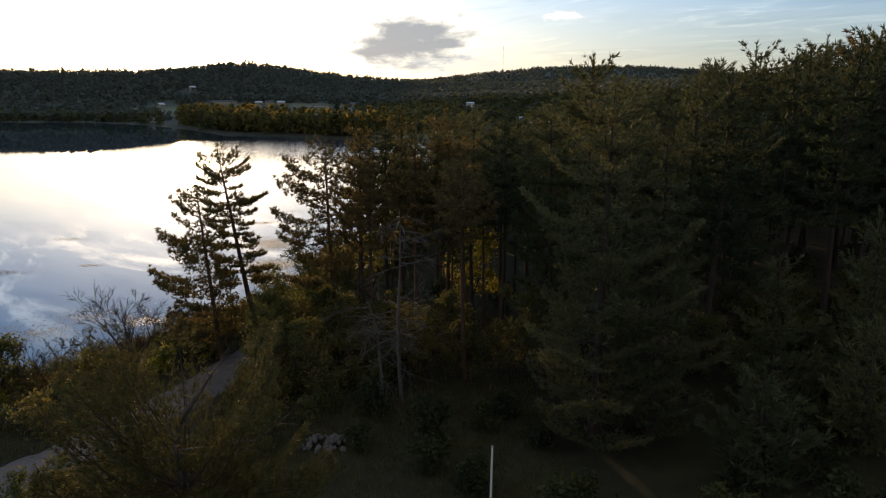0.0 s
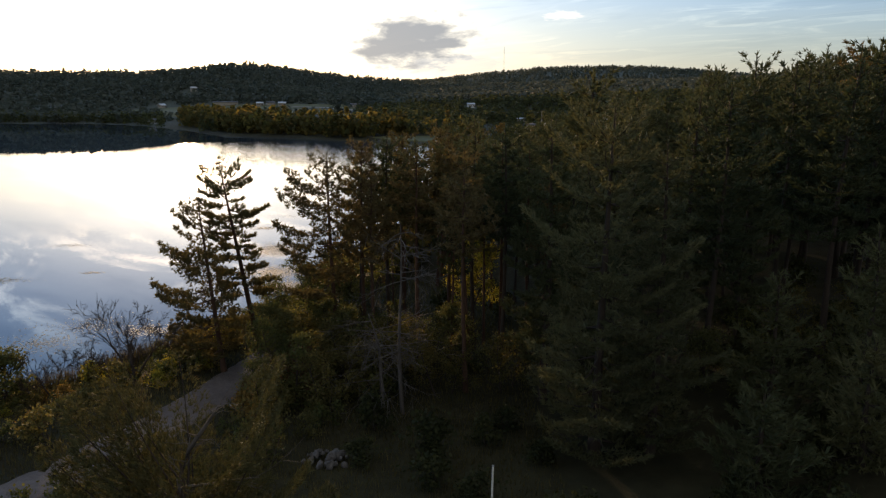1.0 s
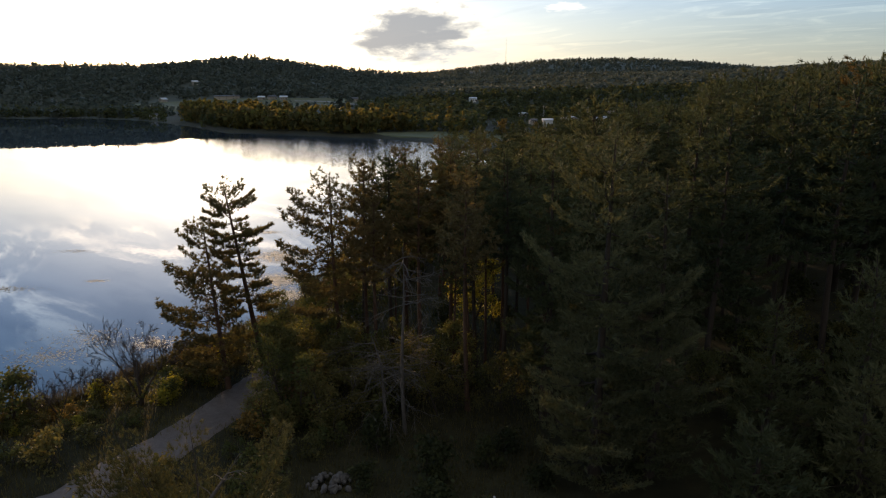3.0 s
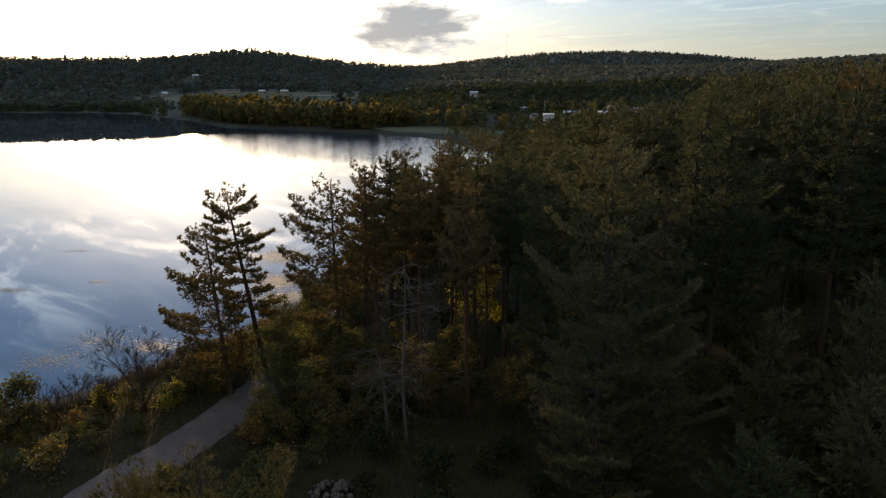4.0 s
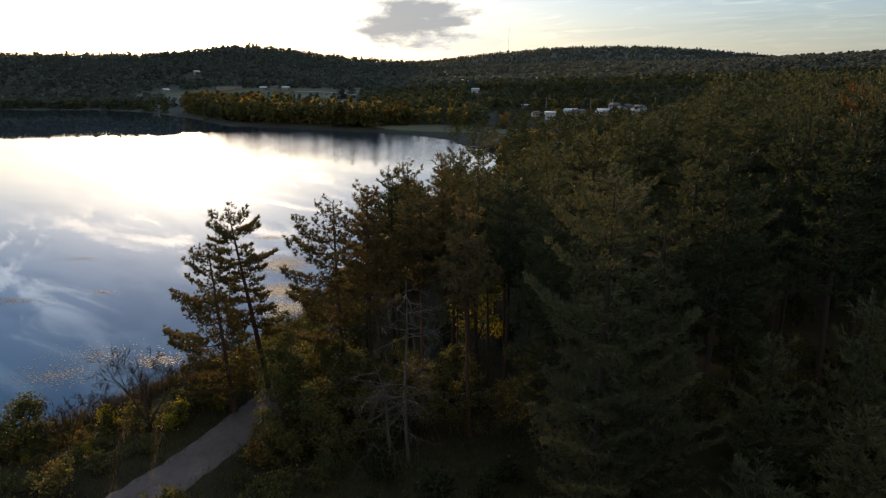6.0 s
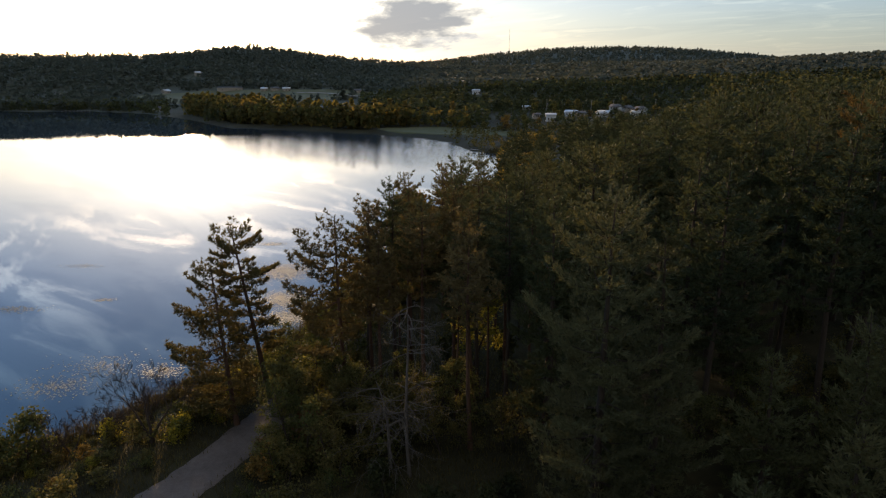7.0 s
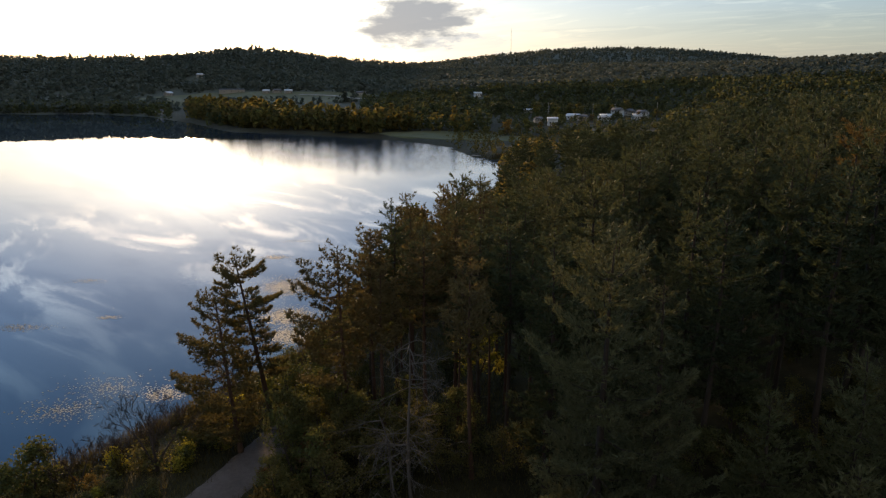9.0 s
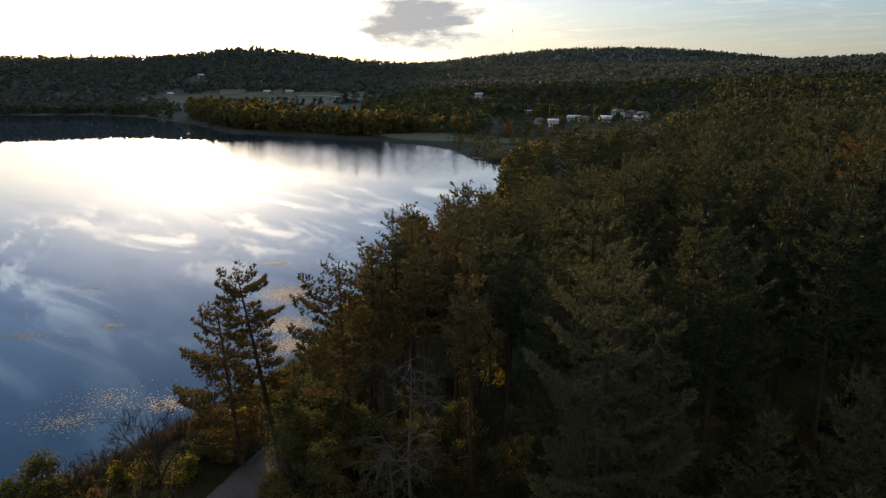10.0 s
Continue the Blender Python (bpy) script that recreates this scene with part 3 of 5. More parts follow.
# ---- setting: ground, lake, road ----
def build_ground():
    rings = np.concatenate([[0.0], np.geomspace(3.0, 4600, 200)])
    angles = np.radians(np.concatenate([np.linspace(-46, 46, 330), np.linspace(46, 314, 80)[1:-1]]))
    r, a = np.meshgrid(rings, angles, indexing="ij")
    x, y = r * np.sin(a), r * np.cos(a)
    z = land(x.ravel(), y.ravel())
    k = len(angles)
    i, j = np.meshgrid(np.arange(len(rings) - 1), np.arange(k), indexing="ij")
    q = np.stack([i * k + j, (i + 1) * k + j, (i + 1) * k + (j + 1) % k, i * k + (j + 1) % k], -1).reshape(-1, 4)[:, ::-1]
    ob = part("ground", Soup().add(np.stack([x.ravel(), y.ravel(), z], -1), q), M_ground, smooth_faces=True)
    tagged(ob, "grass and leaf-littered ground rising to wooded hills", "ground", kind="structure")


def build_water():
    """The lake lies over the hollow of the ground, a little past its edge."""
    c = np.array([-250.0, 330.0])
    rim = SHORE + unit(SHORE - c) * 2.5
    v = [(x, y, 0.0) for x, y in rim]
    me = bpy.data.meshes.new("water")
    me.from_pydata(v, [], [list(range(len(v)))])
    me.materials.append(M_water)
    me.update()
    if me.polygons[0].normal.z < 0:
        me.flip_normals()
    tagged(new("water", me), "calm blue lake mirroring the evening sky", "lake", kind="structure")


ROAD = [(-36, 22), (-30.5, 33.5), (-25.2, 41.6), (-21.4, 49.2), (-18.4, 57.2), (-15.6, 65.5), (-13.2, 74), (-12.2, 84)]


def curve_through(pts, n):
    """A smooth line through the points."""
    pts = np.array(pts, float)
    ext = np.vstack([2 * pts[0] - pts[1], pts, 2 * pts[-1] - pts[-2]])
    out = []
    for i in range(1, len(ext) - 2):
        for t in np.linspace(0, 1, n, endpoint=False):
            a, b, c, d = ext[i - 1:i + 3]
            out.append(0.5 * (2 * b + (c - a) * t + (2 * a - 5 * b + 4 * c - d) * t ** 2 + (3 * b - a - 3 * c + d) * t ** 3))
    return np.array(out + [pts[-1]])


def ribbon(name, pts, width, mat, crown=0.05, lift=0.06, uneven=0.15, seed=1):
    """A strip of road with ragged edges that sink into the ground."""
    rng = np.random.default_rng(seed)
    pts = curve_through(pts, 12)
    side = np.gradient(pts, axis=0)
    side = unit(np.stack([side[:, 1], -side[:, 0]], -1))
    across = np.array([-0.56, -0.5, -0.33, -0.2, 0, 0.2, 0.33, 0.5, 0.56])
    rise = np.array([-0.25, 0, 0.6, 0.35, 1.0, 0.35, 0.6, 0, -0.25])
    w = width * (1 + uneven * rng.normal(0, 0.3, (len(pts), 1)))
    p = pts[:, None] + side[:, None] * (across[None] * w)[..., None]
    mid = np.repeat(land(pts[:, 0], pts[:, 1])[:, None], len(across), 1)
    g = np.maximum(land(p[..., 0].ravel(), p[..., 1].ravel()).reshape(p.shape[:2]), mid)
    z = g + lift + rise[None] * crown
    z[:, 0] -= 0.15
    z[:, -1] -= 0.15
    k = len(across)
    i, j = np.meshgrid(np.arange(len(pts) - 1), np.arange(k - 1), indexing="ij")
    q = np.stack([i * k + j, i * k + j + 1, (i + 1) * k + j + 1, (i + 1) * k + j], -1).reshape(-1, 4)
    return part(name, Soup().add(np.concatenate([p.reshape(-1, 2), z.reshape(-1, 1)], 1), q), mat, smooth_faces=True)


def drape(name, cx, cy, rx, ry, turn, mat, lift=0.25, seed=0, kind_label="", category="field"):
    """A patch of other growth that follows the ground, with a wandering edge."""
    rng = np.random.default_rng(seed)
    ph = rng.uniform(0, 6.28, 4)
    a = np.linspace(0, 2 * np.pi, 90, endpoint=False)
    rim = 1 + 0.10 * np.sin(2 * a + ph[0]) + 0.07 * np.sin(3 * a + ph[1]) + 0.05 * np.sin(5 * a + ph[2]) + 0.03 * np.sin(11 * a + ph[3])
    s = np.linspace(0.02, 1, 24)
    u, v = (s[:, None] * rim[None] * np.cos(a)[None] * rx), (s[:, None] * rim[None] * np.sin(a)[None] * ry)
    ct, st = math.cos(radians(turn)), math.sin(radians(turn))
    x, y = cx + u * ct - v * st, cy + u * st + v * ct
    z = land(x.ravel(), y.ravel()).reshape(x.shape) + lift
    z[-1] -= lift + 0.4
    k = len(a)
    i, j = np.meshgrid(np.arange(len(s) - 1), np.arange(k), indexing="ij")
    q = np.stack([i * k + j, (i + 1) * k + j, (i + 1) * k + (j + 1) % k, i * k + (j + 1) % k], -1).reshape(-1, 4)
    return tagged(part(name, Soup().add(np.stack([x, y, z], -1).reshape(-1, 3), q), mat, smooth_faces=True), kind_label, category, kind="structure")


build_ground()
build_water()
tagged(ribbon("road", ROAD, 4.3, M_gravel), "pale gravel lane with worn wheel tracks", "road", kind="structure")

FIELDS = [(-255, 905, 180, 84, -20)]
drape("field", *FIELDS[0], M_field, 0.5, 5, "mown green hay field below the wooded hills")
tagged(ribbon("far_road", [(-196, 937), (-165, 922), (-138, 900), (-100, 845), (-64, 783), (-40, 770)], 6.0, M_track, 0.05, 0.7, 0.1, 4), "pale farm road beside the far field", "road", kind="structure")
drape("marsh", 6, 432, 62, 22, -38, M_marsh, 0.3, 9, "rough green marsh meadow along the far shore", "meadow")


def clear_of(x, y):
    """Where no trees stand: the fields, the marsh, the village, the water."""
    d = shore_distance(x, y)
    ok = d > 3
    for cx, cy, rx, ry, turn in FIELDS + [(6, 432, 60, 22, -38), (72, 505, 13, 24, 0), (122, 560, 58, 46, -10), (-112, 892, 14, 32, 0), (33, 752, 12, 30, 0), (-395, 985, 16, 38, 0),
                                        (-512, 935, 22, 40, 0), (-394, 1118, 12, 40, 0), (-85, 825, 75, 14, -57)]:
        ct, st = math.cos(radians(turn)), math.sin(radians(turn))
        u, v = ((x - cx) * ct + (y - cy) * st) / rx, (-(x - cx) * st + (y - cy) * ct) / ry
        ok &= u * u + v * v > 1.05
    return ok


# ---- the far woods: too many to count ----
def wood_template(rng, n, slim):
    """n sprigs filling an upright egg or cone of unit height."""
    h = rng.uniform(0.12, 1.0, n)
    if slim:
        rad = 0.26 * (1.06 - h) * rng.uniform(0.7, 1.1, n)
    else:
        rad = 0.36 * np.sqrt(np.clip(1 - ((h - 0.55) / 0.5) ** 2, 0.02, 1)) * rng.uniform(0.65, 1.08, n)
    a = rng.uniform(0, 6.28, n)
    p = np.stack([rad * np.cos(a), rad * np.sin(a), h], -1)
    out = unit(p - np.array([0, 0, 0.5]) + 0.35 * rng.normal(size=p.shape))
    u = unit(np.cross(out, rng.normal(size=p.shape)))
    w = np.cross(out, u)
    s = rng.uniform(0.09, 0.17, n)[:, None] * (18 / n) ** 0.45
    return np.stack([p - u * s, p + w * s * 1.2 - out * s * 0.4, p + u * s + out * s * 0.25, p - w * s * 0.8 - out * s * 0.2], 1)


def woods(name, mat, label, count, rmin, rmax, az0, az1, tall, sprigs, seed, keep, slim_share=0.45, anywhere=False):
    rng = np.random.default_rng(seed)
    r = np.sqrt(rng.uniform(rmin ** 2, rmax ** 2, count))
    a = np.radians(rng.uniform(az0, az1, count))
    x, y = r * np.sin(a), r * np.cos(a)
    ok = (shore_distance(x, y) > 1.5 if anywhere else clear_of(x, y)) & keep(x, y, r)
    x, y = x[ok], y[ok]
    z = land(x, y)
    soup = Soup()
    kinds = [(wood_template(rng, sprigs, s), s) for s in (True, False, True, False, False)]
    pick = np.where(rng.uniform(size=len(x)) < slim_share, rng.choice([0, 2], len(x)), rng.choice([1, 3, 4], len(x)))
    for i, (tpl, slim) in enumerate(kinds):
        at = np.where(pick == i)[0]
        if not len(at):
            continue
        t = rng.uniform(0, 6.28, len(at))
        hh = tall * rng.uniform(0.65, 1.2, len(at)) * (1.1 if slim else 0.95)
        ww = hh * rng.uniform(0.8, 1.25, len(at))
        p = tpl.reshape(1, -1, 3)
        px = (p[..., 0] * np.cos(t)[:, None] - p[..., 1] * np.sin(t)[:, None]) * ww[:, None] + x[at][:, None]
        py = (p[..., 0] * np.sin(t)[:, None] + p[..., 1] * np.cos(t)[:, None]) * ww[:, None] + y[at][:, None]
        pz = p[..., 2] * hh[:, None] + z[at][:, None] - 0.8
        v = np.stack([px, py, pz], -1).reshape(-1, 3)
        soup.add(v, np.arange(len(v)).reshape(-1, 4))
    tagged(part(name, soup, mat), label, "woods", kind="stuff")


# the two furthest woods use the leaf colour with haze mixed in
woods("hill_woods", M_wood_hazed, "mixed woods covering the hills beyond the lake", 17000, 800, 1500, -37, 37, 10.0, 6, 11, lambda x, y, r: r > 0, 0.3)
woods("ridge_woods", M_wood_hazed, "mixed woods covering the furthest ridges", 17000, 1500, 2650, -37, 37, 10.5, 5, 16, lambda x, y, r: r > 0, 0.3)
woods("village_greenery", M_wood_far, "small trees and hedges round the village", 420, 430, 640, 4, 18, 5.0, 34, 17, lambda x, y, r: r > 0, 0.15, True)
woods("cove_bushes", M_wood_autumn, "bushes and alders along the cove", 300, 318, 450, 0, 11, 3.6, 34, 18, lambda x, y, r: r > 0, 0.1, True)
woods("shore_thicket", M_wood_autumn, "alder thicket along the stand's shoreline", 2600, 92, 320, -14, 12, 6.5, 60, 19, lambda x, y, r: (shore_distance(x, y) < 13) & (x > -20) & (y < 312), 0.1, True)
woods("valley_woods", M_wood_far, "mixed green woods on the valley slopes", 6600, 440, 830, -38, 38, 9.5, 20, 12,
      lambda x, y, r: (shore_distance(x, y) > 60) & ((r > 610) | (x < 0.06 * y) | (x > 0.31 * y)) & ~((x < -0.12 * y) & (x > -0.47 * y) & (r < 840)), 0.3)
woods("shore_woods", M_wood_autumn, "yellowing autumn trees along the far shore", 3400, 430, 760, -20, 10, 15.5, 30, 13, lambda x, y, r: (shore_distance(x, y) > 12) & (shore_distance(x, y) < 56), 0.5)
woods("lakeside_woods", M_wood_far, "dark trees along the distant shore", 2500, 560, 960, -38, -16, 9.0, 18, 15, lambda x, y, r: (shore_distance(x, y) < 75) & (np.abs(np.degrees(np.arctan2(x, y)) + 20.2) > 1.3), 0.4)
woods("near_woods", M_wood_far, "mixed woods beyond the pine stand", 2300, 220, 540, 3, 38, 9.5, 40, 14,
      lambda x, y, r: (x > 0.17 * y) & (y > 225) & ((r < 330) | (x > 0.32 * y)), 0.3)


# ---- the pine stand ----
def shore_x(y):
    """The stand's edge on the water side."""
    return np.interp(y, [40, 50, 58, 66, 90, 115, 132, 150, 185, 230, 280], [4, 1, -1.5, -4.5, -8, -7, -2, 7, 15, 22, 27])


def top_height(x, y):
    r, az = math.hypot(x, y), math.degrees(math.atan2(x, y))
    return 22.5 + 8.0 * float(smooth(x, 8, 46)) - 8.0 * float(smooth(r, 80, 150) * (1 - smooth(az, 15, 25)))


def build_stand():
    rng = np.random.default_rng(21)
    near = [pine_meshes(100 + i, 22, (4.7, 4.0, 4.4, 3.6, 4.2)[i], (0.34, 0.42, 0.36, 0.46, 0.40)[i], 9, 5, 6.0, 0.46, 6, 0.22, blade=0.12, sides=3) for i in range(5)]
    mid = [pine_meshes(120 + i, 22, (4.8, 4.0, 4.4)[i], (0.46, 0.52, 0.49)[i], 8, 5, 2.9, 0.70, 5, 0.22, blade=0.135, sides=3) for i in range(3)]
    back = [pine_meshes(130 + i, 22, (5.2, 4.4, 4.8)[i], 0.58, 6, 5, 1.5, 1.05, 4, 0.22, blade=0.16, sides=3, core=1.4) for i in range(3)]
    soft = [broadleaf_meshes(140 + i, 14, 5.0, 1, 1700, 0.48, (M_leaf_olive, M_leaf_green, M_leaf_orange)[i], 0.3, r=0.16, depth=2) for i in range(3)]
    edgy = [pine_meshes(150 + i, 22, (3.4, 3.0, 3.2)[i], 0.62, 6, 5, 6.5, 0.42, 6, 0.2, style=("white", "red", "white")[i], mats=(M_bark_red, (M_needle, M_needle_red, M_needle_red)[i]), core=0.5, sides=3) for i in range(3)]
    protos = {}
    keepout = [(-18, 65, 4), (-20, 60, 4), (-10, 63, 3.5), (-3, 50.5, 3), (11, 44, 5), (14.5, 44.3, 4), (8.5, 53.6, 3.5), (-5, 70, 3), (1, 76, 3), (1.9, 72.3, 3.4), (22, 59, 3), (12.4, 57.5, 3), (44.4, 75.3, 3)]
    y = 55.0
    while y < 142:
        step = 6.1 + (y - 55) * 0.012
        x = shore_x(y) + 1.5
        while x < 0.67 * y + 6:
            px, py = x + rng.uniform(-0.38, 0.38) * step, y + rng.uniform(-0.38, 0.38) * step
            x += step
            if any(math.hypot(px - a, py - b) < r for a, b, r in keepout):
                continue
            far = math.hypot(px, py) > 100
            edge = px - shore_x(py) < 7
            leaf = edge and py > 85 and rng.uniform() < 0.4
            if leaf:
                i = rng.integers(0, 3)
                key, meshes = ("soft", i), soft[i]
                s = rng.uniform(0.85, 1.2)
                label, cat, kind = ("broadleaf tree with olive leaves", "broadleaf tree with green leaves", "broadleaf tree turning orange")[i] + " among the pines", "tree", "broadleaf_tree"
            else:
                open_row = px - shore_x(py) < 15 and py < 104
                pool = edgy if open_row else mid if far else near
                i = rng.integers(0, len(pool))
                key, meshes = ("edge" if open_row else "mid" if far else "near", i), pool[i]
                want = top_height(px, py) - land_at(px, py) + float(np.clip(rng.normal(0, 2.6), -4.5, 2.2)) - (3.0 if edge else 0)
                s = want / 22
                label, cat, kind = "slender pine with a bare reddish trunk near the water" if open_row else "tall dark-green white pine in the stand", "pine tree", "pine_tree"
            wide = s * rng.uniform(0.85, 1.15)
            m = Matrix.LocRotScale((px, py, land_at(px, py) - 0.08), Euler((rng.normal(0, 0.015), rng.normal(0, 0.015), rng.uniform(0, 6.28))), (wide, wide, s))
            if key in protos:
                copy_at(protos[key], m)
            else:
                ob = plant(kind, meshes, 0, 0, label, cat, "pine stand" if not leaf else "broadleaf trees in the stand")
                ob.matrix_basis = m
                protos[key] = ob
        y += step * 0.92
    # the rest of the canopy, further back
    arrays = []
    for meshes in back:
        me = meshes[-1][1]
        co = np.empty(len(me.vertices) * 3, np.float32)
        me.vertices.foreach_get("co", co)
        arrays.append(co.reshape(-1, 3))
    soup = Soup()
    while y < 235:
        step = 8.0 + (y - 142) * 0.012
        x = shore_x(y) + 2.5
        while x < 0.67 * y + 6:
            px, py = x + rng.uniform(-0.4, 0.4) * step, y + rng.uniform(-0.4, 0.4) * step
            x += step
            s = (top_height(px, py) - land_at(px, py) + float(np.clip(rng.normal(0, 2.6), -5, 2.6)) - 1.8) / 22
            a = rng.uniform(0, 6.28)
            co = arrays[rng.integers(0, 3)] * np.array([s * 1.1, s * 1.1, s])
            v = np.stack([co[:, 0] * math.cos(a) - co[:, 1] * math.sin(a) + px, co[:, 0] * math.sin(a) + co[:, 1] * math.cos(a) + py, co[:, 2] + land_at(px, py)], -1)
            soup.add(v, np.arange(len(v)).reshape(-1, 3))
        y += step
    tagged(part("pine_canopy", soup, M_needle), "dense canopy of white pines running back along the lake", "woods", kind="stuff")


def white_pine(x, y, top, spread, seed, label, bare=0.3, lean=(0, 0), **kw):
    h = top - land_at(x, y)
    return plant("pine_tree", pine_meshes(seed, h, spread, bare, lean=lean, split=True, **kw), x, y, label, "pine tree")


build_stand()
# an open, forked top; bare gaps on the right, the long limb below them
FORKED = [(0.82, 168, 2.6, 1.15), (0.87, 185, 2.2, 0.55), (0.85, 150, 2.3, 0.45), (0.84, 205, 2.4, 0.25), (0.80, 178, 2.7, 0.12), (0.90, 8, 2.5, 0.42), (0.92, -25, 1.9, 0.75), (0.94, 35, 1.6, 0.8), (0.95, 100, 1.2, 1.2),
          (0.93, -95, 1.5, 0.8), (0.88, -60, 1.6, 0.5), (0.86, 60, 1.8, 0.5), (0.77, -2, 3.6, 0.06), (0.755, 12, 2.6, -0.06), (0.75, 180, 2.5, 0.02), (0.72, 205, 2.4, -0.02), (0.70, 95, 2.2, 0.1), (0.69, -85, 2.0, 0.1),
          (0.64, 2, 1.9, -0.02), (0.63, 180, 2.6, 0.0), (0.60, -50, 2.2, 0.0), (0.58, 140, 2.6, -0.05), (0.56, 5, 2.1, -0.04), (0.54, 190, 2.8, -0.06), (0.52, 60, 2.3, -0.05), (0.49, -10, 2.6, -0.06), (0.47, 175, 2.6, -0.1),
          (0.45, -80, 2.3, -0.1), (0.42, 8, 2.9, -0.1), (0.40, 200, 2.6, -0.12), (0.38, -25, 2.7, -0.14), (0.35, 15, 2.5, -0.16), (0.33, 165, 2.3, -0.18)]
white_pine(-18.0, 65.3, 20.3, 2.4, 301, "tall white pine with an open forked top on the lake shore", 0.48, (-2.0, -2.3), tiers=0, dens=19.0, size=0.34, needles=8, trunk_r=0.27, mats=(M_bark_red, M_needle_warm), core=0.0, curl=0.06, boughs=FORKED + [(h, a, 1.5 + 1.3 * ((a * 7) % 10) / 10, 0.25 * (h - 0.5)) for h, a in zip(np.linspace(0.36, 0.9, 22), range(40, 4000, 137))])
white_pine(-19.8, 59.8, 16.8, 4.6, 302, "leaning red pine with clumped russet needles by the lane", 0.16, (-1.8, 1.6), tiers=12, limbs=5, dens=10.5, size=0.27, needles=11, curl=0.14, core=0.1, style="red", trunk_r=0.22, bias=(185, 0.38), round_top=0.75, mats=(M_bark_red, M_needle_warm))
white_pine(-9.6, 62.8, 21.2, 4.3, 303, "red pine with clumped russet needles at the edge of the stand", 0.42, (-0.5, -0.8), tiers=10, limbs=5, dens=8.5, size=0.28, needles=11, curl=0.16, core=0.15, style="red", trunk_r=0.24, bias=(185, 0.4), round_top=0.6)
white_pine(-5.2, 69.0, 22.6, 3.1, 304, "slender white pine at the edge of the stand", 0.58, tiers=8, limbs=5, dens=10, size=0.36, needles=7, trunk_r=0.22)
white_pine(1.0, 76.0, 23.2, 3.1, 305, "slender white pine with a bare lower trunk", 0.62, tiers=8, limbs=5, dens=10, size=0.36, needles=7, trunk_r=0.24)
white_pine(-7.4, 66.0, 22.0, 2.8, 306, "slender red pine at the edge of the stand", 0.58, tiers=9, limbs=5, dens=6, size=0.36, needles=12, style="red", trunk_r=0.2, core=0.3)
white_pine(10.8, 44.4, 25.6, 6.0, 307, "broad white pine with long tiered boughs in front of the stand", 0.05, (0.2, -0.4), mats=(M_bark, M_needle_pale), tiers=11, limbs=6, dens=12, size=0.34, needles=8, blade=0.10, trunk_r=0.36, round_top=0.36)
white_pine(14.6, 44.0, 23.4, 4.4, 312, "white pine spire with upswept boughs beside the broad pine", 0.1, (-0.2, 0.2), mats=(M_bark, M_needle_pale), tiers=14, limbs=5, dens=11, size=0.34, needles=8, blade=0.10, trunk_r=0.30, round_top=0.7)
white_pine(8.5, 53.6, 24.6, 4.6, 308, "broad white pine with layered boughs", 0.2, tiers=12, limbs=5, dens=10, size=0.38, needles=7, trunk_r=0.3)
white_pine(22.0, 59.1, 27.0, 4.2, 309, "tall white pine with layered boughs", 0.25, tiers=11, limbs=5, dens=9, size=0.42, needles=7, trunk_r=0.3)
white_pine(12.4, 57.5, 28.2, 3.9, 310, "tall white pine with a dense top", 0.25, tiers=12, limbs=6, dens=8, size=0.48, trunk_r=0.3, round_top=0.4)
white_pine(44.4, 75.3, 31.8, 4.2, 311, "tall pine with rust-brown needles standing above the canopy", 0.3, tiers=11, limbs=5, dens=7, size=0.55, trunk_r=0.3, mats=(M_bark, M_needle_rust))

for i, (x, y, top) in enumerate([(-8.4, 69.5, 20.5), (-6.2, 62.5, 19.0), (-2.4, 66.5, 22.0), (0.8, 67.5, 22.6), (3.4, 65.0, 23.0), (-4.0, 75.0, 22.4), (5.6, 60.5, 23.5)]):
    white_pine(x, y, top, 3.2, 320 + i, "slender pine crowded at the edge of the stand", 0.58, tiers=8, limbs=5, dens=(7.5, 5.5)[i % 2], size=(0.46, 0.38)[i % 2], needles=(6, 11)[i % 2], trunk_r=0.2, style=("white", "red")[i % 2], core=0.6)

for i, (x, y, top) in enumerate([(23.0, 45.0, 14.5), (30.0, 46.5, 17.5), (37.0, 52.0, 21.0), (19.0, 37.5, 9.5), (26.5, 39.5, 12.0), (33.0, 41.0, 15.0)]):
    white_pine(x, y, top, 3.6, 340 + i, "young dark pine in front of the stand", 0.08, tiers=9, limbs=5, dens=6, size=0.48, needles=5, trunk_r=0.2, round_top=0.7)


def dead_pine(x, y, top, seed, lean=(0.3, 0.6), boughs=46):
    """A bare grey trunk with broken, drooping boughs."""
    rng = np.random.default_rng(seed)
    h = top - land_at(x, y)
    t = np.linspace(0, 1, 14)
    ax = np.stack([lean[0] * t ** 1.5 + 0.22 * np.sin(t * 5 + seed), lean[1] * t + 0.15 * np.cos(t * 4), h * t], -1)
    root = new("dead_pine")
    part("trunk", Soup().tube(ax, 0.15 * (1 - t) ** 0.75 + 0.02, 8), M_dead, root, smooth_faces=True)
    for i in range(boughs):
        s = rng.uniform(0.25, 0.97)
        a = rng.uniform(0, 6.28)
        at = np.array([np.interp(s, t, ax[:, j]) for j in range(3)])
        b = Soup()
        branching(b, rng, at, unit(np.array([math.cos(a), math.sin(a), rng.uniform(-0.25, 0.3)])), rng.uniform(1.6, 4.8) * (1.15 - 0.65 * s), 0.042, 2, None, (2, 4), 0.035, 0.55, 4, 0.013)
        part("bough", b, M_dead, root)
    root.location = (x, y, land_at(x, y) - 0.08)
    tagged(root, "dead grey pine with bare broken boughs", "dead tree")


